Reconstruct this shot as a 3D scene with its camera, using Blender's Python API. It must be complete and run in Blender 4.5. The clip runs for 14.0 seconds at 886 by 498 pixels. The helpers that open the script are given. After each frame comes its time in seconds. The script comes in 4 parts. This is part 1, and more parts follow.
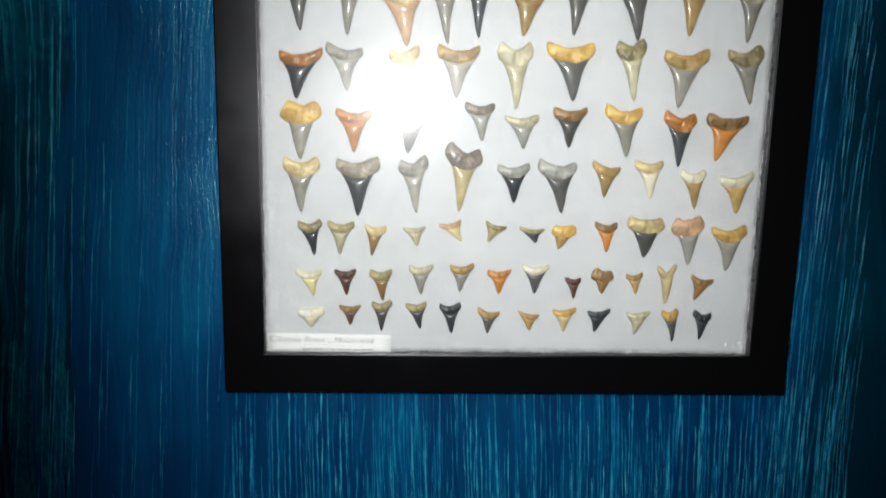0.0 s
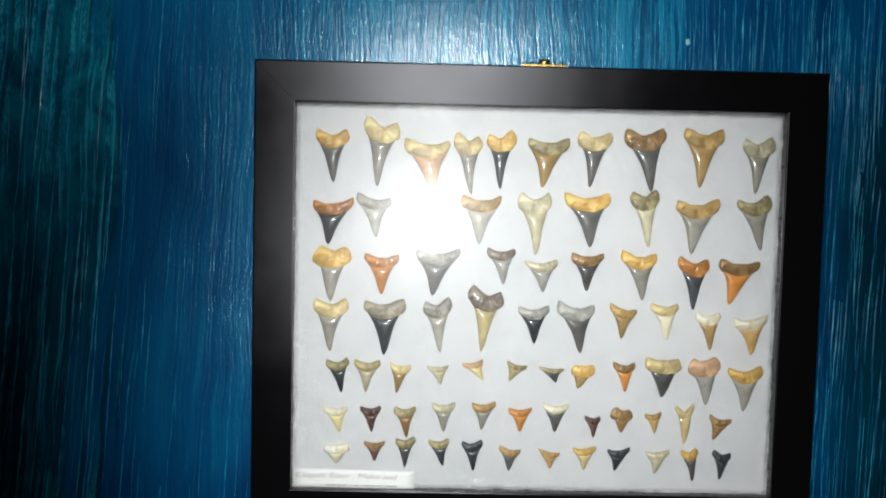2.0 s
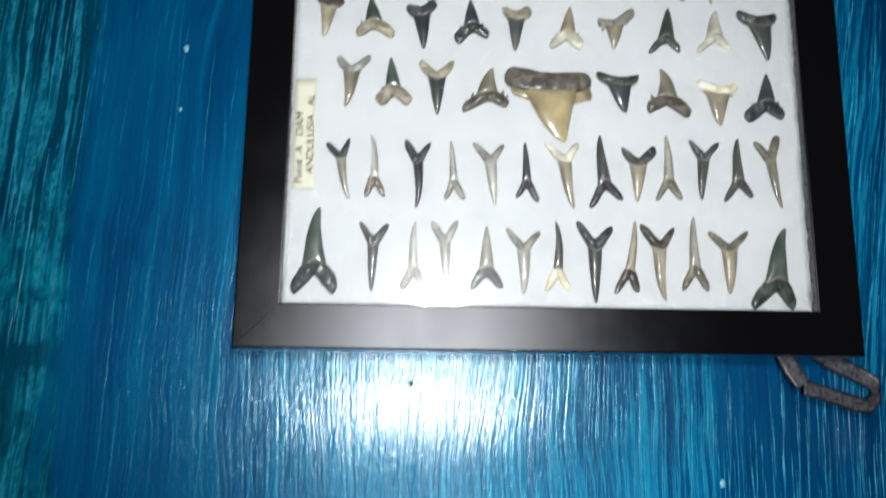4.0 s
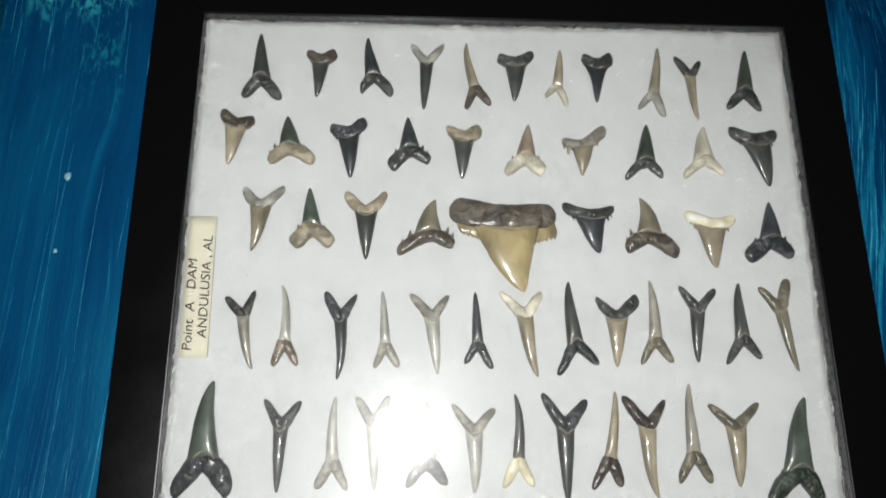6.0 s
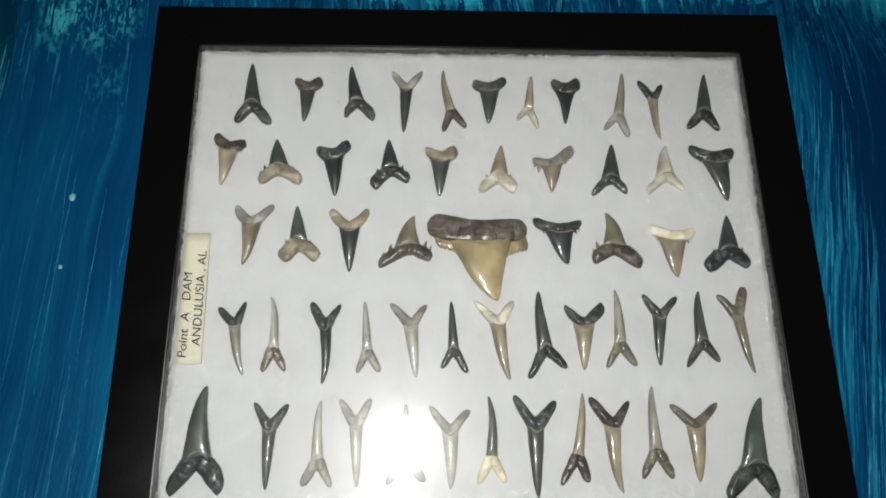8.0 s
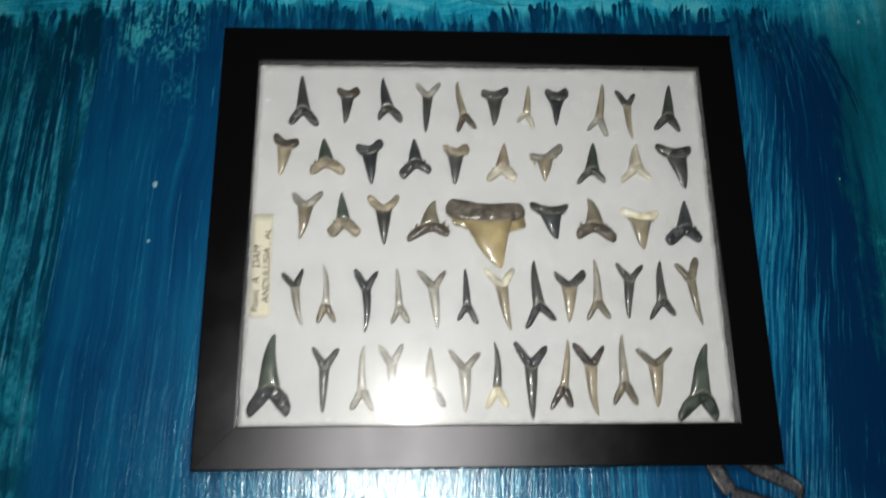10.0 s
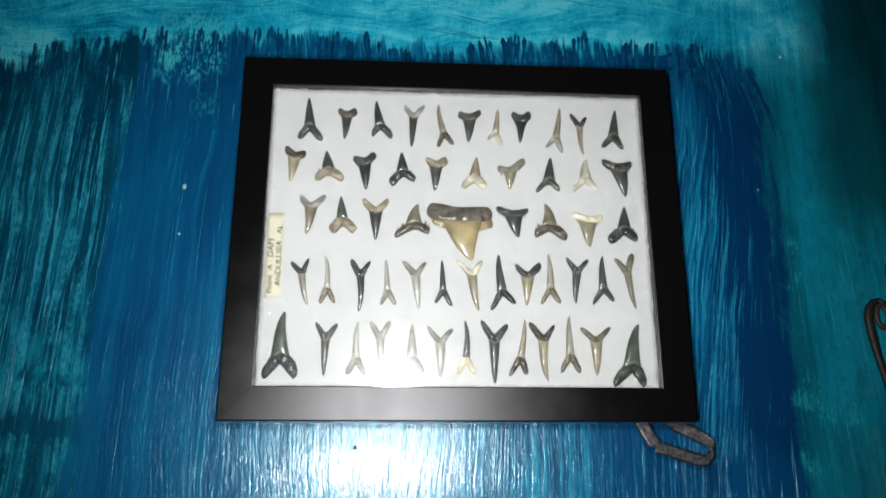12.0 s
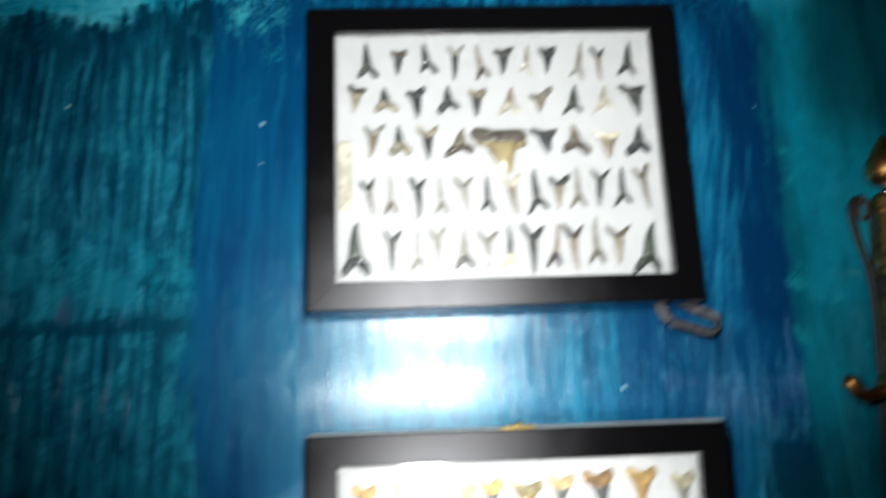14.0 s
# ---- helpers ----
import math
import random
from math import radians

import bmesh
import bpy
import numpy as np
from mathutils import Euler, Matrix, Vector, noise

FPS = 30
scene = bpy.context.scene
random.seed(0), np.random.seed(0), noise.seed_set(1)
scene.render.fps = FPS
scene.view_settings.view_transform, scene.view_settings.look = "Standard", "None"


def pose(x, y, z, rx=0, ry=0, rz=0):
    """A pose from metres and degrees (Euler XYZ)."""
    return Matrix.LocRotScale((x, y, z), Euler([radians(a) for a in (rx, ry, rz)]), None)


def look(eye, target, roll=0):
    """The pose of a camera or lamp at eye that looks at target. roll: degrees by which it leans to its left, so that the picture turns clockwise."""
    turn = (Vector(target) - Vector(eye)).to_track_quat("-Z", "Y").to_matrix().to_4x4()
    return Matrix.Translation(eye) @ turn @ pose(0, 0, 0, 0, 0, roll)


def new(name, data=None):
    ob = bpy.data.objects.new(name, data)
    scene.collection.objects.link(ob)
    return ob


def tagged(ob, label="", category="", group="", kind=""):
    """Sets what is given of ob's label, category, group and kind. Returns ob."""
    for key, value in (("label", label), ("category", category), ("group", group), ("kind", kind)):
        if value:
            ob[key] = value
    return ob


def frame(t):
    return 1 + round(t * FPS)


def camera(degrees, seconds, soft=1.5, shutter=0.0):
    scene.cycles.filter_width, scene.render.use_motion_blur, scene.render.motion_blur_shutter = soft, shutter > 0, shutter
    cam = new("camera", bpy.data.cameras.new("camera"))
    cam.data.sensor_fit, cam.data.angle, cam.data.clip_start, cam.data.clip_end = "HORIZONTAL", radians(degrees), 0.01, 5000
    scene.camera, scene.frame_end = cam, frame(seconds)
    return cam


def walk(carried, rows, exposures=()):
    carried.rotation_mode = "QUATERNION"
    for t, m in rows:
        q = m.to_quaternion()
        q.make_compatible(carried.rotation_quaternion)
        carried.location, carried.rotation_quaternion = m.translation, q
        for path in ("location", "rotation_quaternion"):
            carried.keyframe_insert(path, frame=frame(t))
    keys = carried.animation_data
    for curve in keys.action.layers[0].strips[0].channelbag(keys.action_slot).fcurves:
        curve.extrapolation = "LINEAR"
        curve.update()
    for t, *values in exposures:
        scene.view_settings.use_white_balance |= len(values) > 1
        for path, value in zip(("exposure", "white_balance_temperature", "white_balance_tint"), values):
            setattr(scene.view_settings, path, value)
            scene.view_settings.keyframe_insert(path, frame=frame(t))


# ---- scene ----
cam = camera(63.0, 14.0, soft=1.8, shutter=0.5)
PATH = [
    (0, -0.0500, -0.3961, 1.1661, 85.83, -0.88, -2.13),
    (0.5, -0.0444, -0.4013, 1.1755, 88.09, -0.81, -0.89),
    (1, -0.0409, -0.3997, 1.1839, 89.68, -1.35, -1.12),
    (1.5, -0.0456, -0.4052, 1.1897, 91.24, -1.48, -0.87),
    (2, -0.0537, -0.4118, 1.1971, 92.34, -1.27, -0.69),
    (2.5, -0.0478, -0.4164, 1.2147, 94.35, -1.00, -0.35),
    (2.7, -0.0389, -0.4206, 1.2410, 95.46, -0.81, -0.89),
    (2.8, -0.0450, -0.4199, 1.2447, 98.18, -0.72, -0.70),
    (3, -0.0571, -0.4087, 1.3113, 94.32, -1.27, -1.18),
    (3.2, -0.0611, -0.3999, 1.3414, 94.93, -1.54, -1.49),
    (3.3, -0.0648, -0.3938, 1.3490, 95.71, -1.91, -2.06),
    (3.5, -0.0693, -0.3847, 1.3573, 97.42, -1.74, -2.18),
    (4, -0.0642, -0.3731, 1.3830, 100.80, -0.70, -2.05),
    (4.2, -0.0612, -0.3643, 1.3957, 101.76, -0.26, -2.39),
    (6.3, -0.0354, -0.3099, 1.4382, 107.67, 0.21, -2.48),
    (6.5, -0.0348, -0.3137, 1.4371, 108.26, 0.57, -3.01),
    (7, -0.0299, -0.3159, 1.4367, 108.27, 0.74, -3.07),
    (7.2, -0.0269, -0.3156, 1.4366, 108.01, 0.67, -2.88),
    (9.3, -0.0291, -0.3873, 1.4138, 108.46, 0.63, -1.54),
    (9.5, -0.0307, -0.3950, 1.4153, 107.35, 0.53, -1.69),
    (10, -0.0425, -0.4095, 1.4045, 106.20, 0.61, -2.61),
    (10.5, -0.0695, -0.4334, 1.3733, 103.69, 0.82, -2.37),
    (11, -0.0479, -0.4740, 1.3787, 102.44, 0.27, -1.47),
    (11.5, -0.0493, -0.4858, 1.3780, 104.56, -0.08, -2.92),
    (12, -0.0388, -0.4916, 1.3791, 105.99, -0.00, -3.40),
    (12.5, -0.0405, -0.4985, 1.3807, 106.65, -0.06, -3.63),
    (13, -0.0420, -0.5088, 1.3801, 106.49, 0.10, -3.65),
    (13.5, -0.0359, -0.5411, 1.3706, 106.13, 0.44, -2.04),
    (13.7, -0.0232, -0.5594, 1.3609, 105.23, 0.30, -1.50),
    (13.8, -0.0422, -0.5643, 1.3507, 104.35, 1.20, -3.46),
    (13.9, -0.0549, -0.5675, 1.3330, 103.98, 1.60, -3.24),
    (14, -0.0712, -0.5679, 1.3190, 103.17, 2.08, -1.99),
]
EXPOSURES = [(0.0, -0.84, 6500, 10), (1.5, -0.80, 6480, 10), (2.5, -0.82, 6350, 10), (3.0, -0.67, 6150, 10), (3.5, -0.28, 6200, 10), (4.2, -0.25, 6350, 10), (6.3, -0.54, 6720, 10), (7.2, -0.59, 6760, 10), (9.3, -0.74, 6840, 11), (10.0, -0.68, 6840, 11), (10.5, -0.68, 6780, 11), (11.0, -0.61, 6760, 11), (11.5, -0.37, 6700, 10), (12.0, -0.3, 6620, 10), (12.5, -0.14, 6600, 10), (13.0, -0.08, 6560, 10), (13.5, -0.02, 6560, 10), (14.0, 0.06, 6560, 10)]
walk(cam, [(t, pose(x, y, z, rx, ry, rz)) for t, x, y, z, rx, ry, rz in PATH], EXPOSURES)

# ---- light: a dark room; three fixed lamps stand in for one carried torch ----
world = bpy.data.worlds.new("night")
scene.world = world
world.use_nodes = True
world.node_tree.nodes["Background"].inputs[0].default_value = (0.01, 0.014, 0.02, 1)
world.node_tree.nodes["Background"].inputs[1].default_value = 0.2


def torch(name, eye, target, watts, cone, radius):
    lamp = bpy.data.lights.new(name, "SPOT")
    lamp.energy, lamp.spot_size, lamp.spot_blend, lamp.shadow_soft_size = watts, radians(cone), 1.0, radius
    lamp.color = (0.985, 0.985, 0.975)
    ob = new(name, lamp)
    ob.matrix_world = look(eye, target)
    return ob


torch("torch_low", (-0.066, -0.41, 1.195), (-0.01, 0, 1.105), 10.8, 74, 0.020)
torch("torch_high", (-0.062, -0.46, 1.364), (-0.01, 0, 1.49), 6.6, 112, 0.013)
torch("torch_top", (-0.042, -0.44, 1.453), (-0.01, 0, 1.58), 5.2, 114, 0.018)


# ---- materials ----
class Sum:
    """A number in a node tree, with plain arithmetic."""

    def __init__(self, tree, socket):
        self.tree, self.socket = tree, socket

    def op(self, kind, *others):
        node = self.tree.nodes.new("ShaderNodeMath")
        node.operation = kind
        for n, v in enumerate((self, *others)):
            if isinstance(v, Sum):
                self.tree.links.new(v.socket, node.inputs[n])
            else:
                node.inputs[n].default_value = v
        return Sum(self.tree, node.outputs[0])

    def __add__(self, o):
        return self.op("ADD", o)

    def __sub__(self, o):
        return self.op("SUBTRACT", o)

    def __mul__(self, o):
        return self.op("MULTIPLY", o)

    def step(self, a, b):
        """0 below a, 1 above b, smooth between (or the reverse, if b is less than a)."""
        node = self.tree.nodes.new("ShaderNodeMapRange")
        node.interpolation_type, node.clamp = "SMOOTHSTEP", True
        flip = b < a
        self.tree.links.new(self.socket, node.inputs[0])
        node.inputs[1].default_value, node.inputs[2].default_value = (b, a) if flip else (a, b)
        node.inputs[3].default_value, node.inputs[4].default_value = (1, 0) if flip else (0, 1)
        return Sum(self.tree, node.outputs[0])

    def clamp(self):
        return self.op("MAXIMUM", 0.0).op("MINIMUM", 1.0)


class Mat:
    """A node material round one Principled shader."""

    def __init__(self, name, rough=0.5, metal=0.0, colour=(0.5, 0.5, 0.5), spec=0.5):
        self.mat = bpy.data.materials.new(name)
        self.mat.use_nodes = True
        self.tree = self.mat.node_tree
        self.bsdf = self.tree.nodes["Principled BSDF"]
        self.set("Roughness", rough), self.set("Metallic", metal), self.set("Base Color", (*colour, 1)), self.set("Specular IOR Level", spec)
        self.coords = self.tree.nodes.new("ShaderNodeTexCoord")

    def set(self, key, value):
        socket = self.bsdf.inputs[key]
        if isinstance(value, Sum):
            self.tree.links.new(value.socket, socket)
        elif hasattr(value, "is_output"):
            self.tree.links.new(value, socket)
        else:
            socket.default_value = value

    def place(self, kind="Object"):
        return self.coords.outputs[kind]

    def axis(self, n, kind="Object"):
        node = self.tree.nodes.new("ShaderNodeSeparateXYZ")
        self.tree.links.new(self.place(kind), node.inputs[0])
        return Sum(self.tree, node.outputs[n])

    def noise(self, scale, detail=3.0, rough=0.5, twist=0.0, shift=(0, 0, 0), kind="Object", source=None):
        move = self.tree.nodes.new("ShaderNodeMapping")
        move.inputs["Scale"].default_value, move.inputs["Location"].default_value = scale, shift
        self.tree.links.new(source or self.place(kind), move.inputs[0])
        node = self.tree.nodes.new("ShaderNodeTexNoise")
        node.inputs["Scale"].default_value, node.inputs["Detail"].default_value = 1.0, detail
        node.inputs["Roughness"].default_value, node.inputs["Distortion"].default_value = rough, twist
        self.tree.links.new(move.outputs[0], node.inputs["Vector"])
        return Sum(self.tree, node.outputs[0])

    def random(self):
        node = self.tree.nodes.new("ShaderNodeObjectInfo")
        return Sum(self.tree, node.outputs["Random"])

    def ramp(self, value, stops):
        node = self.tree.nodes.new("ShaderNodeValToRGB")
        rows = node.color_ramp.elements
        for n, (at, colour) in enumerate(stops):
            row = rows[n] if n < 2 else rows.new(at)
            row.position, row.color = at, (*colour, 1)
        self.tree.links.new(value.socket, node.inputs[0])
        return node.outputs[0]

    def mix(self, fac, a, b):
        node = self.tree.nodes.new("ShaderNodeMix")
        node.data_type = "RGBA"
        for socket, v in ((node.inputs[0], fac), (node.inputs[6], a), (node.inputs[7], b)):
            if isinstance(v, Sum):
                self.tree.links.new(v.socket, socket)
            elif hasattr(v, "is_output"):
                self.tree.links.new(v, socket)
            else:
                socket.default_value = v if isinstance(v, float) else (*v, 1)
        return node.outputs[2]

    def bump(self, height, strength, distance):
        node = self.tree.nodes.new("ShaderNodeBump")
        node.inputs["Strength"].default_value, node.inputs["Distance"].default_value = strength, distance
        self.tree.links.new(height.socket, node.inputs["Height"])
        self.set("Normal", node.outputs[0])


def srgb(r, g, b):
    return tuple(((v / 255 + 0.055) / 1.055) ** 2.4 if v > 10 else v / 3294.6 for v in (r, g, b))


def wall_paint():
    """Glossy blue and turquoise paint, dragged on with a dry brush: upright strokes below, level swirls along the top."""
    m = Mat("brushed_blue_paint", rough=0.6)
    x0, z = m.axis(0), m.axis(2)
    # the strokes waver: all fine noise is drawn on a bent plane
    x = x0 + (m.noise((7, 1, 9), 2, 0.5, 0, (3, 0, 6)) - 0.5) * 0.022 + (z - 1.5) * x0.step(-0.18, -0.28) * -0.03 + (z - 1.5) * x0.step(0.14, 0.18) * x0.step(0.235, 0.2) * -0.15
    bent = m.tree.nodes.new("ShaderNodeCombineXYZ")
    m.tree.links.new(x.socket, bent.inputs[0]), m.tree.links.new(z.socket, bent.inputs[2])
    bent = bent.outputs[0]
    broad = m.noise((26, 1, 3.5), 3, 0.6, 0.3, (0, 0, 0), source=bent)
    stroke = m.noise((150, 1, 5), 3, 0.6, 0.2, (0, 0, 0), source=bent)
    bristle = m.noise((420, 1, 9), 3, 0.65, 0.2, (3, 0, 1), source=bent)
    scratch = m.noise((760, 1, 16), 3, 0.6, 0.3, (7, 0, 5), source=bent)
    fleck = m.noise((520, 1, 210), 3, 0.6, 0.4, (2, 0, 4))
    patch = m.noise((10, 1, 8), 3, 0.6, 0.7, (1, 0, 2))
    mottle = m.noise((60, 1, 34), 4, 0.65, 0.6, (6, 0, 2))
    ragged = m.noise((150, 1, 9), 5, 0.7, 0.2, (2, 0, 8), source=bent)
    edge = m.noise((16, 1, 3), 3, 0.6, 0.0, (5, 0, 3))
    rag = (ragged - 0.5) * 0.06 + (edge - 0.5) * 0.03
    xw = x0 + (edge - 0.5) * 0.012 + (stroke - 0.5) * 0.016
    zw = z + rag
    # fields of the wall
    clean = z.step(1.395, 1.405) * z.step(1.54, 1.50)
    left = (xw + (x0 - xw) * clean * 0.8 + (broad - 0.5) * 0.02 + (z.step(1.50, 1.55) + z.step(1.39, 1.36)) * ((stroke - 0.5) * 0.10 + (edge - 0.5) * 0.06)).step(-0.240, -0.249)
    zs = z + rag * 0.35
    seam = left * (zs.step(1.390, 1.393) * zs.step(1.406, 1.401) + zs.step(1.423, 1.425) * zs.step(1.432, 1.429) * x0.step(-0.30, -0.285))
    left_wet = left * (zw.step(1.400, 1.412) * zw.step(1.50, 1.44) + zw.step(1.392, 1.378) * zw.step(1.15, 1.30) * 0.5)
    teal_patch = (x0 - 0.075).op("ABSOLUTE").step(0.045, 0.015) * zw.step(1.41, 1.37) * zw.step(1.30, 1.32)
    right_lines = xw.step(0.148, 0.158) * xw.step(0.207, 0.190) * zw.step(1.375, 1.384) * zw.step(1.65, 1.56)
    corner = xw + (z - 1.66).op("MAXIMUM", 0.0) * 0.7
    right_teal = (corner + (stroke - 0.5) * 0.03 + (mottle - 0.5) * 0.045 + (bristle - 0.5) * 0.012).step(0.226, 0.244)
    right_dark = ((xw + (broad - 0.5) * 0.03).step(0.256, 0.296) * zw.step(1.50, 1.58) + xw.step(0.30, 0.36) * 0.5) * 0.86
    # low_right: darker green towards the right, in the lower part
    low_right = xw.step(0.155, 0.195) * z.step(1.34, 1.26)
    deep_right = xw.step(0.03, 0.08) * z.step(1.42, 1.39)
    blotch = (x0 + 0.198 + (mottle - 0.5) * 0.03).op("ABSOLUTE").step(0.028, 0.012) * (z + (mottle - 0.5) * 0.04).step(1.645, 1.665) * (fleck + mottle).step(0.93, 1.12) * z.step(1.712, 1.695)
    drip = (x0 + 0.184 + (mottle - 0.5) * 0.02).op("ABSOLUTE").step(0.016, 0.004) * z.step(1.58, 1.625) * z.step(1.665, 1.62) * (fleck * 0.7 + stroke * 0.5 + mottle * 0.6).step(0.94, 1.12)
    # broad wavering strokes of the left field, fanned out downwards, broken by the bristles
    fan = m.tree.nodes.new("ShaderNodeCombineXYZ")
    spread = x + (z - 1.62) * (x0 + 0.24) * -0.25
    m.tree.links.new(spread.socket, fan.inputs[0]), m.tree.links.new(z.socket, fan.inputs[2])
    plank = m.noise((205, 1, 4.5), 2, 0.45, 0.1, (4, 0, 7), source=fan.outputs[0])
    cloud = m.noise((13, 1, 20), 4, 0.6, 0.9, (9, 0, 4))
    crumb = m.noise((900, 1, 260), 3, 0.7, 0.4, (1, 0, 3))
    plank = (plank + (bristle - 0.5) * 0.16 + (crumb - 0.5) * 0.14 + (patch - 0.5) * 0.12).step(0.505, 0.57) * left * (zw.step(1.655, 1.60) - seam * 0.9 - z.step(1.34, 1.22) * 0.6).clamp()
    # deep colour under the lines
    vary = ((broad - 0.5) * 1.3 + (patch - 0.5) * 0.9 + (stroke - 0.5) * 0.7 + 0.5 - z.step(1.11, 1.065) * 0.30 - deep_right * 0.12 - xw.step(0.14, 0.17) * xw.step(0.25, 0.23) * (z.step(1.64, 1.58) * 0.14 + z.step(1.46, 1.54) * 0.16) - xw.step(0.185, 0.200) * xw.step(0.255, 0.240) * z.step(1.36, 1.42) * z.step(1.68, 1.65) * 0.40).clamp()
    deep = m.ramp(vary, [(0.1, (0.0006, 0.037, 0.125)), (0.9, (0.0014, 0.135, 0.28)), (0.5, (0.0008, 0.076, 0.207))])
    murk = m.ramp(vary, [(0.1, (0.0006, 0.026, 0.060)), (0.9, (0.002, 0.105, 0.165)), (0.5, (0.001, 0.053, 0.096))])
    sea_green = m.ramp(vary, [(0.1, (0.0012, 0.112, 0.172)), (0.9, (0.006, 0.37, 0.50)), (0.5, (0.0016, 0.230, 0.345))])
    dark_green = m.ramp(vary, [(0.1, (0.0006, 0.030, 0.046)), (0.9, (0.002, 0.095, 0.125)), (0.5, (0.001, 0.056, 0.080))])
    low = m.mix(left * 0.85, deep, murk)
    low = m.mix((left_wet * mottle.step(0.42, 0.60) * 0.75).clamp(), low, sea_green)
    low = m.mix(plank * (mottle.step(0.3, 0.65) * 0.35 + 0.55), low, m.mix((crumb * 0.55 + mottle * 0.45).step(0.44, 0.62), (0.002, 0.15, 0.255), (0.03, 0.39, 0.54)))
    low = m.mix(right_teal, low, sea_green)
    low = m.mix((stroke * 0.4 + mottle * 0.4 + broad * 0.2).step(0.47, 0.60) * right_teal * 0.55, low, (0.001, 0.085, 0.135))
    daub = (cloud * 0.5 + mottle * 0.5).step(0.46, 0.62) * z.step(1.30, 1.40) * z.step(1.57, 1.52)
    low = m.mix((crumb * 0.4 + bristle * 0.35 + scratch * 0.25 + (daub - 0.5) * 0.16).step(0.49, 0.60) * right_teal * 0.7, low, (0.012, 0.32, 0.40))
    low = m.mix(((fleck * 0.5 + crumb * 0.5).step(0.50, 0.42) * right_teal * 0.28).clamp(), low, (0.001, 0.075, 0.115))
    low = m.mix((right_dark + low_right * 0.8).clamp(), low, dark_green)
    low = m.mix((mottle * 0.6 + crumb * 0.4).step(0.50, 0.60) * x0.step(-0.19, -0.25) * z.step(1.615, 1.66) * 0.55, low, sea_green)
    low = m.mix((drip * 0.6).clamp(), low, (0.012, 0.32, 0.42))
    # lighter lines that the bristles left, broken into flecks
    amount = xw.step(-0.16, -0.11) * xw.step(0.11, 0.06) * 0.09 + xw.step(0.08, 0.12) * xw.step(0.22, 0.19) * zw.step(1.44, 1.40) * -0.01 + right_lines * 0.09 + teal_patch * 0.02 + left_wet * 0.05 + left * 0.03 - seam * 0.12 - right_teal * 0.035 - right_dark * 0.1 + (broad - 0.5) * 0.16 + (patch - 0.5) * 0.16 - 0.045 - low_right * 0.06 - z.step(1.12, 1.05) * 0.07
    fine = (bristle * 0.6 + scratch * 0.4 + amount + (fleck - 0.5) * 0.10).step(0.545, 0.64)
    wide = (stroke * 0.65 + bristle * 0.35 + amount + (fleck - 0.5) * 0.06).step(0.535, 0.66)
    low = m.mix(wide * 0.6, low, m.mix(left, (0.002, 0.170, 0.345), (0.003, 0.195, 0.33)))
    low = m.mix(fine * 0.75, low, m.mix(left, (0.012, 0.28, 0.48), (0.02, 0.32, 0.45)))
    # the band along the top
    swirl_at = m.tree.nodes.new("ShaderNodeCombineXYZ")
    sway = (m.noise((7, 1, 9), 2, 0.5, 0.5, (2, 0, 3)) - 0.5) * 0.07
    m.tree.links.new(x0.socket, swirl_at.inputs[0]), m.tree.links.new((z + sway).socket, swirl_at.inputs[2])
    swirl = m.noise((7, 1, 60), 4, 0.6, 0.6, (2, 0, 1), source=swirl_at.outputs[0])
    hair = m.noise((22, 1, 520), 3, 0.6, 0.4, (4, 0, 4), source=swirl_at.outputs[0])
    weave = m.noise((420, 1, 60), 3, 0.6, 0.3, (1, 0, 4))
    smooth_right = (xw + (mottle - 0.5) * 0.02 + (z - 1.72) * 0.25).step(0.140, 0.152)
    grit = m.noise((1500, 1, 700), 3, 0.7, 0.5, (3, 0, 9))
    tone = ((crumb - 0.5) * 0.7 + (grit - 0.5) * 0.7 + (swirl - 0.5) * 1.3 * (smooth_right * -0.7 + 1.0) + (cloud - 0.5) * 1.75 + (mottle - 0.5) * 0.6 + (hair - 0.5) * 0.8 * (smooth_right * -0.8 + 1.0) + (weave - 0.5) * 0.3 + (fleck - 0.5) * 0.4 + ((stroke - 0.5) * 0.7 + (bristle - 0.5) * 0.5) * smooth_right + 0.68).clamp()
    sea = m.ramp(tone, [(0.12, (0.002, 0.13, 0.24)), (0.94, (0.10, 0.68, 0.86)), (0.36, (0.003, 0.30, 0.51)), (0.58, (0.008, 0.43, 0.66)), (0.78, (0.03, 0.55, 0.77))])
    line = z + x0.step(-0.21, -0.32) * 0.018 + (x0 + 0.02).op("ABSOLUTE").step(0.06, 0.02) * 0.008
    frayed = x0.step(-0.16, -0.25)
    band = line + rag * 1.1 + frayed * ((mottle - 0.5) * 0.05 + (cloud - 0.5) * 0.04)
    top = (band.step(1.680, 1.690) + blotch).clamp() * (right_teal * -1.0 + 1.0) + right_teal * band.step(1.65, 1.70)
    top = top * (xw + (mottle - 0.5) * 0.02 + (broad - 0.5) * 0.03).step(0.300, 0.272)
    half = m.mix(top * (top * -1.0 + 1.0) * 2.0, m.mix(top, low, sea), (0.008, 0.22, 0.32))
    colour = m.mix(blotch * 0.85, half, (0.05, 0.50, 0.60))
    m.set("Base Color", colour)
    rise = stroke * 0.5 + bristle * 0.6 + scratch * 0.35
    low_rise = rise * (top * -0.75 + 1.0) * (right_teal * -0.35 + 1.0)
    relief = low_rise + hair * top * 1.0 + weave * top * 0.8 + (crumb * 0.5 + grit * 0.5) * (top + right_teal * 0.6).clamp() + fleck * 0.42
    m.bump(relief, 0.42, 0.0012)
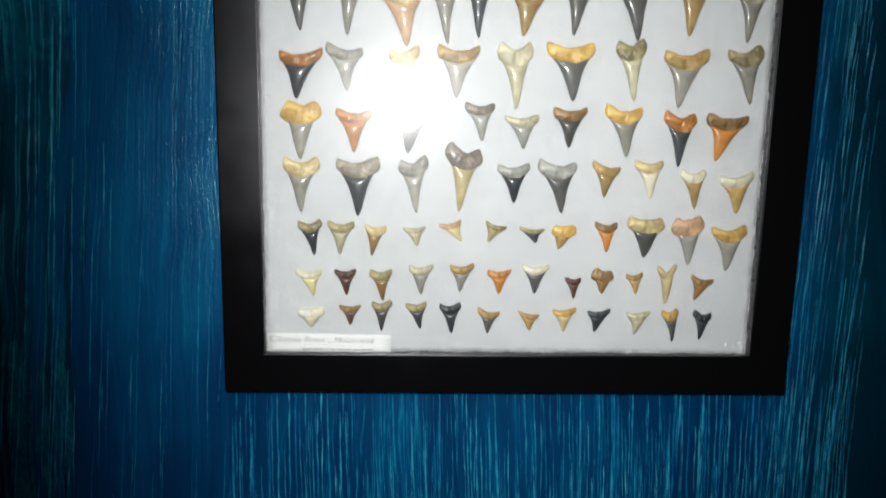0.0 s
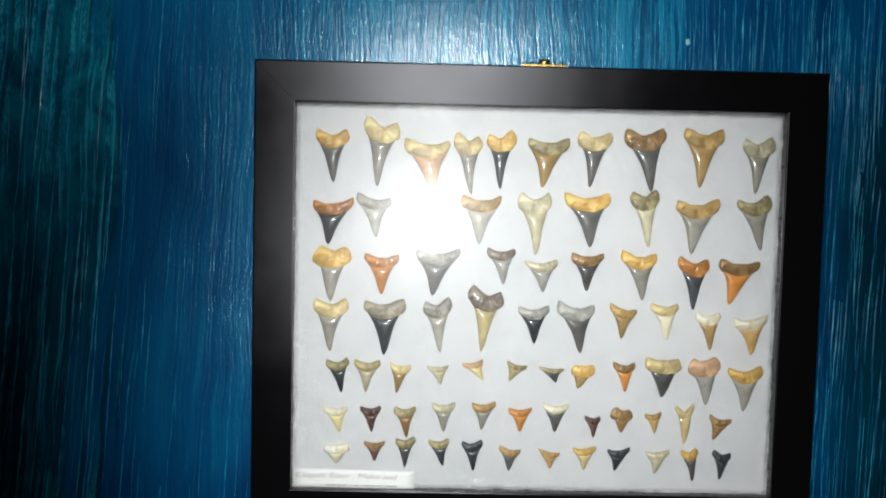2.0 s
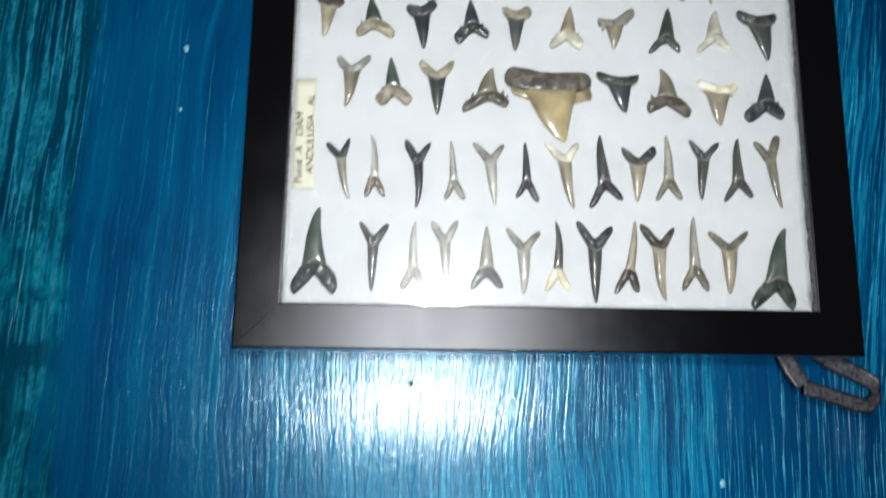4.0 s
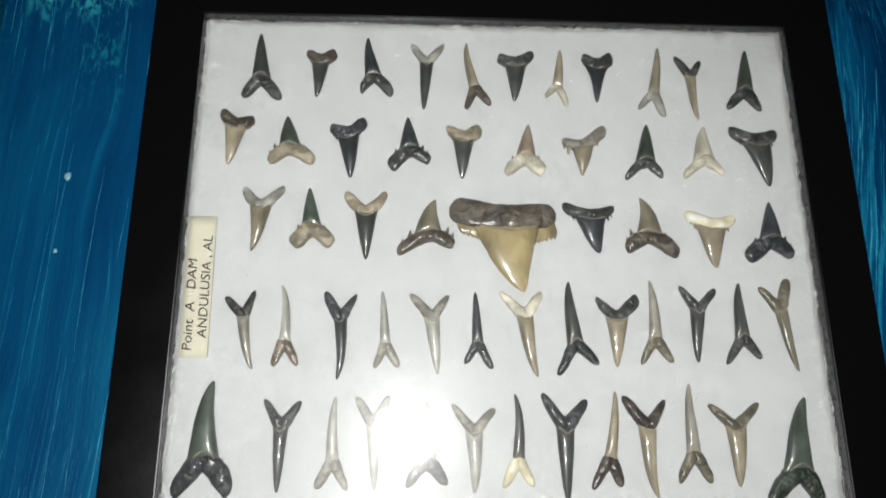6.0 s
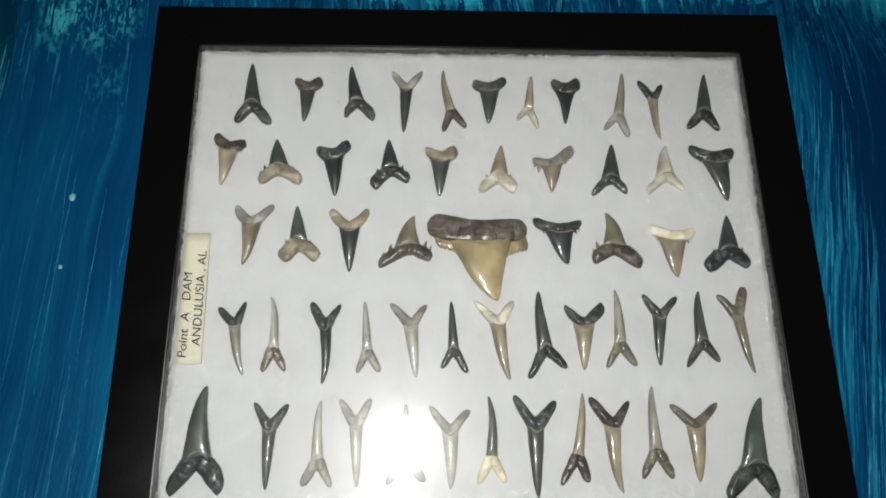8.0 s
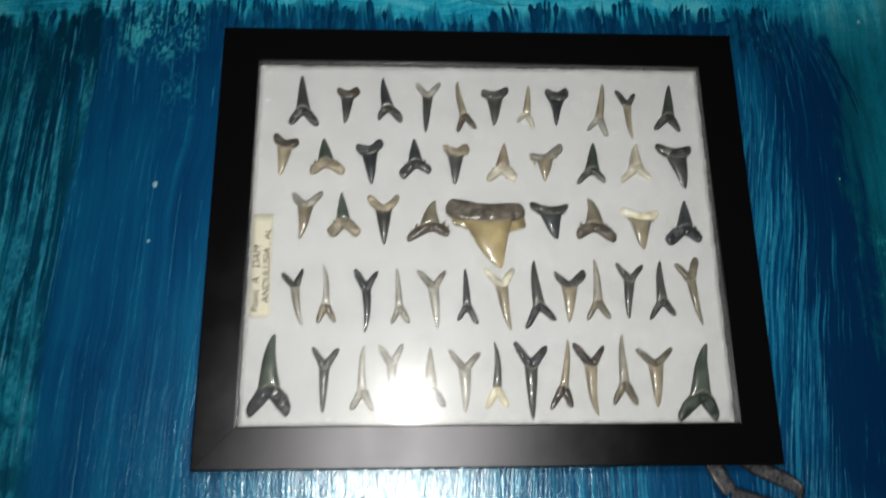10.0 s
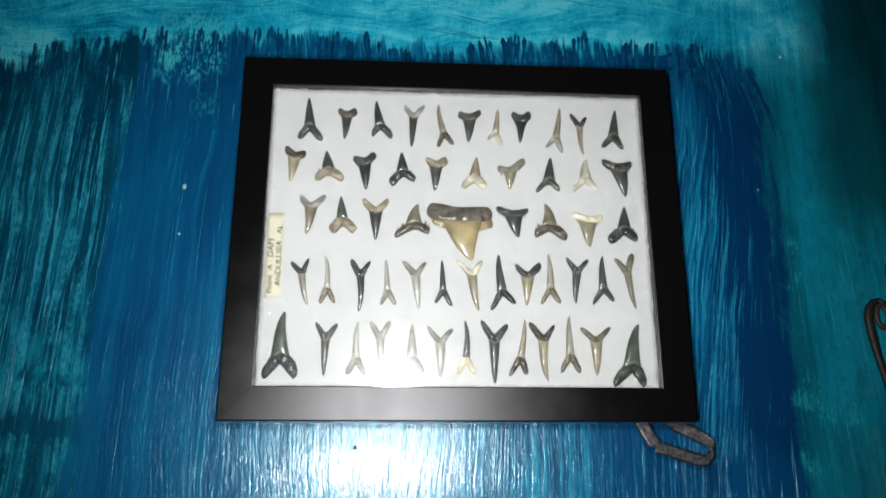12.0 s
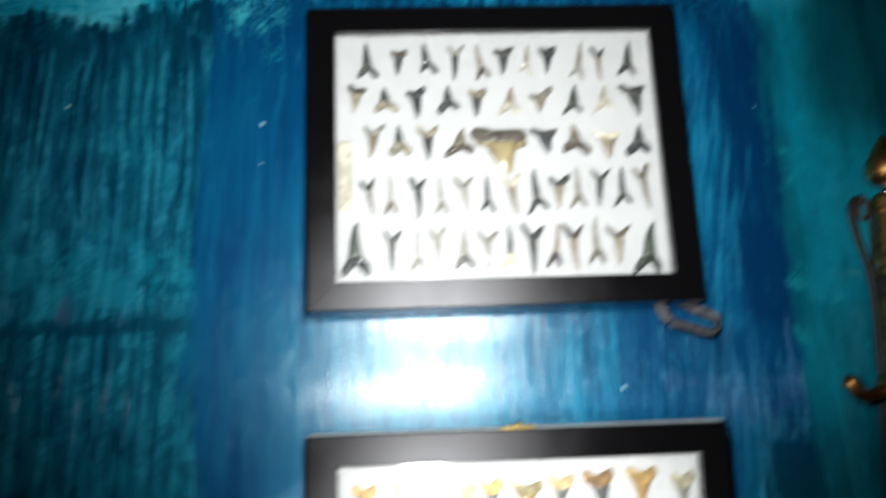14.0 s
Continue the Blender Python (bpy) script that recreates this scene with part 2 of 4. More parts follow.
    m.set("Specular IOR Level", 0.7), m.set("Specular Tint", (0.30, 0.80, 1.0, 1)), m.set("Roughness", 0.27), m.set("Coat Weight", right_teal * -0.65 + 0.8), m.set("Coat Roughness", 0.17), m.set("Coat IOR", 1.6)
    skin = m.tree.nodes.new("ShaderNodeBump")
    skin.inputs["Strength"].default_value, skin.inputs["Distance"].default_value = 0.32, 0.0012
    m.tree.links.new(relief.socket, skin.inputs["Height"])
    m.set("Coat Normal", skin.outputs[0])
    return m.mat


def plaster(name, colour):
    m = Mat(name, rough=0.8)
    n = m.noise((6, 6, 6), 4, 0.6)
    m.set("Base Color", m.mix(n.step(0.3, 0.7), colour, tuple(c * 0.8 for c in colour)))
    m.bump(m.noise((180, 180, 180), 3), 0.2, 0.002)
    return m.mat


def black_lacquer():
    """Satin black lacquer: a broad soft sheen over black."""
    m = Mat("black_frame_lacquer", rough=0.9, colour=(0.004, 0.004, 0.0046), spec=0.0)
    dust = m.noise((240, 240, 240), 4, 0.65)
    m.set("Base Color", m.mix(dust.step(0.66, 0.8) * 0.15, (0.004, 0.004, 0.0046), (0.05, 0.05, 0.055)))
    nodes, links = m.tree.nodes, m.tree.links
    sheen, fresnel, both = nodes.new("ShaderNodeBsdfGlossy"), nodes.new("ShaderNodeFresnel"), nodes.new("ShaderNodeMixShader")
    sheen.distribution = "BECKMANN"
    sheen.inputs["Color"].default_value = (0.94, 0.95, 1.0, 1)
    links.new((m.noise((30, 30, 30), 4, 0.6) * 0.10 + 0.32).socket, sheen.inputs["Roughness"])
    fresnel.inputs[0].default_value = 1.54
    grain = nodes.new("ShaderNodeBump")
    grain.inputs["Strength"].default_value, grain.inputs["Distance"].default_value = 0.03, 0.0004
    links.new(m.noise((700, 700, 700), 2).socket, grain.inputs["Height"])
    links.new(grain.outputs[0], sheen.inputs["Normal"])
    links.new(fresnel.outputs[0], both.inputs[0])
    links.new(m.bsdf.outputs[0], both.inputs[1]), links.new(sheen.outputs[0], both.inputs[2])
    links.new(both.outputs[0], nodes["Material Output"].inputs[0])
    return m.mat


def cotton_wool():
    m = Mat("white_cotton_wool", rough=0.9, spec=0.2)
    fleece = m.noise((70, 70, 70), 5, 0.7, 1.2)
    fibre = m.noise((420, 420, 420), 5, 0.8, 0.8)
    speck, grain = m.noise((620, 620, 620), 2, 0.6), m.noise((1300, 1300, 1300), 2, 0.6, 0.0, (4, 2, 1))
    tone = (fleece * 0.45 + fibre * 0.55).clamp()
    fluff = m.ramp(tone, [(0.30, (0.55, 0.555, 0.57)), (0.66, (0.74, 0.745, 0.76)), (0.47, (0.65, 0.655, 0.67))])
    fluff = m.mix(grain.step(0.5, 0.36) * 0.32, fluff, (0.5, 0.515, 0.53))
    # White specks put the sparkle of the fibres into the colour.
    m.set("Base Color", m.mix((speck * 0.5 + grain * 0.5).step(0.56, 0.70) * 0.6, fluff, (0.95, 0.95, 0.94)))
    m.bump(fleece * 0.8 + fibre * 0.4 + speck * 0.4, 0.34, 0.0014)
    m.set("Sheen Weight", 0.2)
    return m.mat


def pane_glass():
    """Window glass, with a rough second gloss added for the bloom round the torch."""
    mat = bpy.data.materials.new("bloomed_glass")
    mat.use_nodes = True
    tree = mat.node_tree
    tree.nodes.clear()
    out = tree.nodes.new("ShaderNodeOutputMaterial")
    clear, sharp, haze = tree.nodes.new("ShaderNodeBsdfTransparent"), tree.nodes.new("ShaderNodeBsdfGlossy"), tree.nodes.new("ShaderNodeBsdfGlossy")
    clear.inputs[0].default_value = (0.97, 0.985, 0.98, 1)
    sharp.inputs["Roughness"].default_value, haze.inputs["Roughness"].default_value = 0.085, 0.28
    fresnel = tree.nodes.new("ShaderNodeFresnel")
    fresnel.inputs[0].default_value = 1.5
    one, two = tree.nodes.new("ShaderNodeMixShader"), tree.nodes.new("ShaderNodeMixShader")
    tree.links.new(fresnel.outputs[0], one.inputs[0])
    tree.links.new(clear.outputs[0], one.inputs[1]), tree.links.new(sharp.outputs[0], one.inputs[2])
    two.inputs[0].default_value = 0.012
    tree.links.new(one.outputs[0], two.inputs[1]), tree.links.new(haze.outputs[0], two.inputs[2])
    tree.links.new(two.outputs[0], out.inputs[0])
    return mat


TINTS = {
    "K": ("black", srgb(54, 58, 62)), "D": ("dark_grey", srgb(82, 82, 80)), "G": ("grey", srgb(146, 142, 132)), "S": ("silver_grey", srgb(160, 158, 151)),
    "T": ("tan", srgb(148, 138, 119)), "O": ("rust_orange", srgb(182, 120, 54)), "A": ("amber", srgb(158, 143, 106)), "V": ("olive", srgb(118, 112, 96)),
    "P": ("pale_olive", srgb(187, 179, 150)), "N": ("green_black", srgb(64, 74, 66)), "c": ("cream", srgb(232, 222, 192)), "B": ("brown", srgb(85, 77, 68)),
    "b": ("light_brown", srgb(130, 117, 102)), "y": ("straw", srgb(206, 184, 134)), "Y": ("ochre", srgb(212, 170, 94)), "o": ("peach", srgb(186, 150, 116)),
    "g": ("stone_grey", srgb(138, 134, 124)), "R": ("red_brown", srgb(88, 60, 50)), "H": ("umber", srgb(72, 63, 59)),
    "p": ("pale_tan", srgb(196, 190, 174)), "d": ("charcoal_grey", srgb(66, 68, 66)), "n": ("nut_brown", srgb(146, 113, 70)), "m": ("sand_brown", srgb(176, 144, 88)), "v": ("mustard_olive", srgb(160, 147, 106)), "t": ("honey_tan", srgb(160, 132, 84)),
}
MADE = {}


def enamel(key):
    """Glossy enamel: paler at the neck, streaked lengthwise; a highlight is painted in, paler along the middle, darker
    along the cutting edges.
    """
    if ("crown", key) not in MADE:
        name, c = TINTS[key]
        m = Mat("enamel_" + name, rough=0.2)
        along, across = m.axis(2, "Generated"), (m.axis(0, "Generated") - 0.5).op("ABSOLUTE")
        streak = m.noise((1100, 1100, 70), 3, 0.6, 0.3)
        cloud = m.noise((150, 150, 90), 4, 0.65, 0.6)
        shade = ((streak - 0.5) * 0.32 + (cloud - 0.5) * 1.1 + (m.random() - 0.5) * 0.35 - along * 0.18 - across.step(0.05, 0.40) * 0.42 + 0.72).clamp()
        dark, light = tuple(v * 0.45 for v in c), tuple(min(0.85, v * 1.75 + 0.03) for v in c)
        body = m.ramp(shade, [(0.05, dark), (0.95, light), (0.5, c)])
        pale = tuple(min(0.8, v * 1.5 + 0.07 * w) for v, w in zip(c, (1.0, 0.86, 0.62)))
        neck = (along + (cloud - 0.5) * 0.25).step(0.36, 0.10) * (m.random() * 0.7 + 0.1)
        m.set("Base Color", m.mix(neck, body, pale))
        m.set("Roughness", cloud * 0.3 + 0.22), m.set("Specular IOR Level", 0.45)
        m.set("Coat Weight", 0.9), m.set("Coat Roughness", 0.11)
        m.bump(streak * 0.5 + cloud * 0.6, 0.26, 0.0006)
        MADE["crown", key] = m.mat
    return MADE["crown", key]


def root_bone(key):
    """Porous root: polished by wear, with broad stains, paler worn patches and a few pits."""
    if ("root", key) not in MADE:
        name, c = TINTS[key]
        m = Mat("root_" + name, rough=0.5)
        pit = m.noise((800, 800, 800), 3, 0.65)
        cloud = m.noise((190, 190, 190), 3, 0.55, 0.8)
        stain = m.noise((95, 95, 95), 2, 0.5, 0.6, (2, 5, 1))
        worn = m.noise((110, 110, 110), 3, 0.55, 0.9, (7, 1, 3))
        shade = ((pit - 0.5) * 0.45 + (cloud - 0.5) * 1.2 + (stain - 0.5) * 1.9 + (m.random() - 0.5) * 0.35 + 0.5).clamp()
        dark, light = tuple(v * (0.48 + 0.30 * c[1]) for v in c), tuple(min(0.88, v * 1.5 + 0.035) for v in c)
        body = m.ramp(shade, [(0.05, dark), (0.95, light), (0.5, c)])
        pale = tuple(min(0.85, v * 1.4 + 0.055 * w) for v, w in zip(c, (1.0, 0.90, 0.72)))
        m.set("Base Color", m.mix(worn.step(0.56, 0.70) * 0.62, body, pale))
        m.set("Roughness", cloud * 0.35 + 0.20), m.set("Coat Weight", 0.10 if c[1] > 0.2 else 0.42), m.set("Coat Roughness", 0.20)
        m.bump(pit * 0.3 + cloud * 1.4 + stain * 1.2, 0.55 if c[1] > 0.2 else 0.9, 0.0018)
        MADE["root", key] = m.mat
    return MADE["root", key]


def plain(name, colour, rough=0.5, metal=0.0, grain=300, wear=0.3):
    m = Mat(name, rough=rough, metal=metal)
    n = m.noise((grain, grain, grain), 4, 0.6)
    m.set("Base Color", m.mix(n.step(0.3, 0.75), colour, tuple(v * (1 - wear) for v in colour)))
    m.set("Roughness", n * 0.25 + (rough - 0.12))
    m.bump(n, 0.15, 0.0006)
    return m.mat


PAINT, LACQUER, COTTON, GLASS = wall_paint(), black_lacquer(), cotton_wool(), pane_glass()
PAPER = plain("cream_paper", (0.78, 0.74, 0.60), 0.8, 0, 200, 0.06)
PAPER_WHITE = plain("white_paper", (0.97, 0.968, 0.955), 0.8, 0, 200, 0.02)
PAPER_WHITE.node_tree.nodes["Principled BSDF"].inputs["Sheen Weight"].default_value = 0.3
INK, FADED = plain("dark_pen_ink", (0.03, 0.025, 0.022), 0.6), plain("faded_pen_ink", (0.36, 0.34, 0.33), 0.7)
BRASS = plain("brass", (0.75, 0.52, 0.16), 0.3, 1.0, 400, 0.25)
BRONZE = plain("worn_bronze", (0.50, 0.25, 0.075), 0.40, 1.0, 130, 0.8)
STEEL = plain("bright_steel", (0.75, 0.74, 0.72), 0.2, 1.0)
GREY_EDGE = plain("grey_box_edge", (0.55, 0.58, 0.54), 0.5)
LEATHER = plain("dark_leather", (0.016, 0.014, 0.011), 0.6, 0, 220, 0.4)
# Mottled grey puts the sheen of black satin into the colour.
SATIN = plain("black_satin", (0.125, 0.125, 0.138), 0.30, 0, 500, 0.9)
DARK_RIM = plain("black_band_rim", (0.006, 0.006, 0.007), 0.6)
LEATHER_WARM = plain("worn_brown_leather", (0.05, 0.032, 0.022), 0.55, 0, 220, 0.5)
SPACER = plain("grey_spacer", (0.06, 0.06, 0.063), 0.28, 0, 300, 0.3)
BOARD = plain("back_board", (0.08, 0.07, 0.06), 0.8)
ROOM = plaster("dim_plaster", (0.05, 0.06, 0.065))
BOARDS = plaster("dim_floor", (0.06, 0.045, 0.035))


# ---- building helpers ----
def part(name, bm, material, parent=None, label="", smooth=True):
    mesh = bpy.data.meshes.new(name)
    bm.normal_update()
    bm.to_mesh(mesh)
    bm.free()
    mesh.materials.append(material)
    for p in mesh.polygons:
        p.use_smooth = smooth
    ob = new(name, mesh)
    ob.parent = parent
    return tagged(ob, label) if label else ob


def thing(name, matrix, label, category, group="", kind=""):
    ob = new(name)
    ob.empty_display_size = 0.01
    ob.matrix_world = matrix
    return tagged(ob, label, category, group, kind)


def box(bm, x0, x1, y0, y1, z0, z1, bevel=0.0):
    out = bmesh.ops.create_cube(bm, size=1.0, matrix=Matrix.Translation(((x0 + x1) / 2, (y0 + y1) / 2, (z0 + z1) / 2)) @ Matrix.Diagonal((x1 - x0, y1 - y0, z1 - z0, 1)))
    if bevel:
        edges = {e for v in out["verts"] for e in v.link_edges}
        bmesh.ops.bevel(bm, geom=list(edges), offset=bevel, segments=2, affect="EDGES")
    return bm


def loft(bm, rings, close=True):
    """Skin over rings of as many points each, capped at both ends."""
    rows = [[bm.verts.new(p) for p in ring] for ring in rings]
    n = len(rows[0])
    for a, b in zip(rows, rows[1:]):
        for i in range(n if close else n - 1):
            bm.faces.new((a[i], a[(i + 1) % n], b[(i + 1) % n], b[i]))
    if close:
        bm.faces.new(rows[0][::-1])
        bm.faces.new(rows[-1])
    bmesh.ops.recalc_face_normals(bm, faces=bm.faces)
    return bm


def turned(profile, sides=24):
    """A turned solid about z: (radius, height) from the bottom up."""
    bm = bmesh.new()
    rings = [[(r * math.cos(2 * math.pi * i / sides), r * math.sin(2 * math.pi * i / sides), h) for i in range(sides)] for r, h in profile]
    return loft(bm, rings)


def tube(points, radius, sides=10):
    """A round bar along points; radius is one number or one for each point."""
    pts = [Vector(p) for p in points]
    rad = radius if isinstance(radius, (list, tuple)) else [radius] * len(pts)
    rings, side = [], None
    for i, p in enumerate(pts):
        ahead = (pts[min(i + 1, len(pts) - 1)] - pts[max(i - 1, 0)]).normalized()
        side = ahead.orthogonal().normalized() if side is None else (side - ahead * side.dot(ahead)).normalized()
        other = ahead.cross(side)
        rings.append([p + (side * math.cos(a) + other * math.sin(a)) * rad[i] for a in (2 * math.pi * k / sides for k in range(sides))])
    return loft(bmesh.new(), rings)


# ---- the room ----
def slab(name, x0, x1, y0, y1, z0, z1, material, label, category):
    return tagged(part(name, box(bmesh.new(), x0, x1, y0, y1, z0, z1), material, None, label, False), "", category, "", "structure")


wall = slab("wall_north", -0.95, 0.95, 0.0, 0.12, 0.0, 2.5, PAINT, "wall brushed with glossy blue and turquoise paint", "wall")
slab("wall_south", -0.95, 0.95, -1.6, -1.5, 0.0, 2.5, ROOM, "plain dim wall across the dark room", "wall")
slab("wall_east", 0.95, 1.05, -1.6, 0.12, 0.0, 2.5, ROOM, "plain dim side wall of the dark room", "wall")
slab("wall_west", -1.05, -0.95, -1.6, 0.12, 0.0, 2.5, ROOM, "plain dim side wall of the dark room", "wall")
slab("floor", -1.05, 1.05, -1.6, 0.12, -0.1, 0.0, BOARDS, "plain dark floor of the room", "floor")
slab("ceiling", -1.05, 1.05, -1.6, 0.12, 2.5, 2.6, ROOM, "plain dim ceiling of the room", "ceiling")


def paint_blob(x, z, size, seed):
    """A dried blob of paint that stands proud of the wall."""
    bm = bmesh.new()
    bmesh.ops.create_icosphere(bm, subdivisions=2, radius=1.0)
    for v in bm.verts:
        k = 1 + 0.35 * noise.noise(v.co * 1.7 + Vector((seed, 0, 0)))
        v.co = Vector((v.co.x * k * size, v.co.y * size * 0.5, v.co.z * k * size * 1.25))
    ob = part("paint_blob", bm, PAINT_LIGHT, wall, "dried pale blob of paint")
    ob.location = (x, 0.0, z)


def ridge_paint(name, low, mid, high, gloss=0.6):
    m = Mat(name, rough=0.5)
    node = m.tree.nodes.new("ShaderNodeNewGeometry")
    island = Sum(m.tree, node.outputs["Random Per Island"])
    broken = m.noise((420, 420, 120), 4, 0.65)
    m.set("Base Color", m.ramp(((island - 0.5) * 0.7 + (broken - 0.5) * 1.7 + 0.5).clamp(), [(0.08, low), (0.92, high), (0.5, mid)]))
    m.set("Specular IOR Level", 0.05), m.set("Coat Weight", gloss), m.set("Coat Roughness", 0.16)
    m.bump(m.noise((900, 900, 160), 3), 0.35, 0.0006)
    return m.mat


def ridges(count, x0, x1, z0, z1, lengths, widths, slant, seed, label, paint, curl=0.0, proud=0.14, brow=None):
    """Strokes of paint that the bristles left, all in one mesh; brow gives the height at which the strokes begin."""
    rng, verts, faces = random.Random(seed), [], []
    for n in range(count):
        x, z = x0 + (x1 - x0) * (n + rng.uniform(-1.5, 1.5)) / count, rng.uniform(z0, z1)
        if brow:
            z = brow(x) + rng.gauss(0, 0.0022) + 0.014 * noise.noise(Vector((x * 55, seed, 0)))
        if brow and noise.noise(Vector((x * 120, seed, 3))) < (-0.12 if x > -0.2 else 0.16):
            continue
        length, width = min(rng.uniform(*lengths), z - z0 + 0.01), rng.uniform(*widths) * rng.uniform(0.45, 1.0)
        lean = (slant(x) if callable(slant) else slant) + rng.gauss(0, 0.012)
        steps, shift, first = max(6, int(length / 0.0035)), rng.random() * 90, len(verts)
        for k in range(steps + 1):
            t = k / steps
            d = t * length
            mid = x + lean * d + curl * d * d + 0.0035 * noise.noise(Vector((d * 11 + x * 5, z * 3, 0))) + 0.0005 * noise.noise(Vector((d * 70, shift, 9)))
            w = width * max(0.08, min(1.0, (9.0 if brow else 4.0) * t + (0.55 if brow else 0.2), 2.6 * (1 - t)) * (0.62 + 0.95 * noise.noise(Vector((d * 130, shift, 5)))))
            h = z - d
            verts += [(mid - w / 2, 0.0001, h), (mid - w * 0.22, -0.00010 - w * proud, h), (mid + w * 0.22, -0.00010 - w * proud, h), (mid + w / 2, 0.0001, h)]
            if k:
                b = first + 4 * k
                faces += [(b - 4 + i, b - 3 + i, b + 1 + i, b + i) for i in range(3)]
    mesh = bpy.data.meshes.new("brush_ridges")
    mesh.from_pydata(verts, [], faces)
    mesh.materials.append(paint)
    for p in mesh.polygons:
        p.use_smooth = True
    ob = new("brush_ridges", mesh)
    ob.parent = wall
    return tagged(ob, label, "", "", "stuff")


def brow(x):
    """Height at which the dark strokes begin under the turquoise band."""
    z = 1.690 - 0.15 * max(0.0, -0.20 - x) - 0.014 * math.exp(-((x + 0.03) / 0.035) ** 2)
    return z - 0.010 * max(0.0, (x - 0.15) / 0.05) ** 1.6


PALE = ridge_paint("pale_turquoise_strokes", (0.003, 0.12, 0.22), (0.010, 0.22, 0.35), (0.04, 0.38, 0.53), 0.35)
CYAN = ridge_paint("turquoise_strokes", (0.0012, 0.11, 0.25), (0.007, 0.225, 0.41), (0.05, 0.42, 0.59))
NAVY = ridge_paint("deep_blue_strokes", (0.0006, 0.030, 0.085), (0.0008, 0.055, 0.145), (0.0015, 0.11, 0.23))
ridges(60, -0.40, -0.250, 1.46, 1.645, (0.05, 0.20), (0.0010, 0.0030), lambda x: (x + 0.25) * 0.22, 1, "long wavy turquoise ridges on the dark green field", PALE, 0.0, 0.10)
ridges(120, -0.40, -0.243, 1.405, 1.64, (0.015, 0.08), (0.0005, 0.0018), lambda x: (x + 0.25) * 0.2, 11, "short turquoise strokes on the dark green field", CYAN)
ridges(120, -0.38, -0.236, 0.95, 1.392, (0.03, 0.16), (0.0006, 0.0026), -0.04, 2, "long turquoise brush ridges", PALE)
ridges(110, -0.245, -0.15, 0.95, 1.66, (0.02, 0.12), (0.0003, 0.0009), -0.02, 3, "thin scattered brush lines", CYAN)
ridges(330, -0.15, 0.10, 1.30, 1.412, (0.02, 0.09), (0.0004, 0.0012), -0.03, 4, "dense thin brush lines between the cases", CYAN)
ridges(130, 0.10, 0.235, 1.30, 1.400, (0.02, 0.10), (0.0004, 0.0014), -0.01, 14, "scattered turquoise brush lines on deep blue", CYAN)
ridges(720, -0.15, 0.20, 0.93, 1.080, (0.025, 0.11), (0.0005, 0.0015), 0.02, 5, "dense thin brush lines below the lower case", CYAN)
ridges(260, 0.150, 0.199, 1.385, 1.635, (0.012, 0.06), (0.0003, 0.0012), -0.10, 6, "fine curved brush lines beside the upper case", CYAN, -0.9)
ridges(260, 0.150, 0.205, 0.95, 1.385, (0.02, 0.09), (0.0003, 0.0012), -0.03, 7, "thin brush lines beside the lower case", CYAN)
ridges(420, -0.37, 0.205, 1.60, 1.69, (0.012, 0.040), (0.0016, 0.0070), lambda x: 0.03 + 0.22 * noise.noise(Vector((x * 30, 0, 0))), 9, "ragged dark blue bristle strokes under the turquoise band", NAVY, 0.0, 0.05, brow)
ridges(70, 0.16, 0.236, 1.52, 1.69, (0.02, 0.06), (0.0018, 0.0056), lambda x: 0.15 + (x - 0.17) * 4.5, 10, "curved dark blue bristle strokes at the corner of the field", NAVY, -2.5, 0.05, brow)
ridges(230, -0.36, 0.21, 1.625, 1.690, (0.012, 0.04), (0.0004, 0.0014), 0.03, 12, "pale bristle strokes under the turquoise band", CYAN, 0.0, 0.10)


def sweeps(count, x0, x1, z0, z1, lengths, widths, tilt, seed, label, paint):
    """Level hair lines of the brush along the top band, all in one mesh; they follow slow arcs."""
    rng, verts, faces = random.Random(seed), [], []
    for _ in range(count):
        x, z = rng.uniform(x0, x1), rng.uniform(z0, z1)
        length, width, shift = rng.uniform(*lengths), rng.uniform(*widths), rng.random() * 90
        steps, first = max(8, int(length / 0.004)), len(verts)
        for k in range(steps + 1):
            t = k / steps
            d = t * length
            slope = tilt + 0.75 * noise.noise(Vector((x * 6, z * 9, seed)))
            mid = z + 0.0006 * noise.noise(Vector((d * 60, shift, 2)))
            w = width * max(0.06, min(1.0, 4 * t, 4 * (1 - t)) * (0.6 + 1.0 * noise.noise(Vector((d * 110, shift, 5)))))
            verts += [(x, 0.0001, mid - w / 2), (x, -0.0001 - w * 0.12, mid - w * 0.2), (x, -0.0001 - w * 0.12, mid + w * 0.2), (x, 0.0001, mid + w / 2)]
            x, z = x + length / steps, z + slope * length / steps
            if z < z0 - 0.006:
                z = z0 - 0.006
            if k:
                b = first + 4 * k
                faces += [(b - 4 + i, b + i, b + 1 + i, b - 3 + i) for i in range(3)]
    mesh = bpy.data.meshes.new("brush_sweeps")
    mesh.from_pydata(verts, [], faces)
    mesh.materials.append(paint)
    for p in mesh.polygons:
        p.use_smooth = True
    ob = new("brush_sweeps", mesh)
    ob.parent = wall
    return tagged(ob, label, "", "", "stuff")


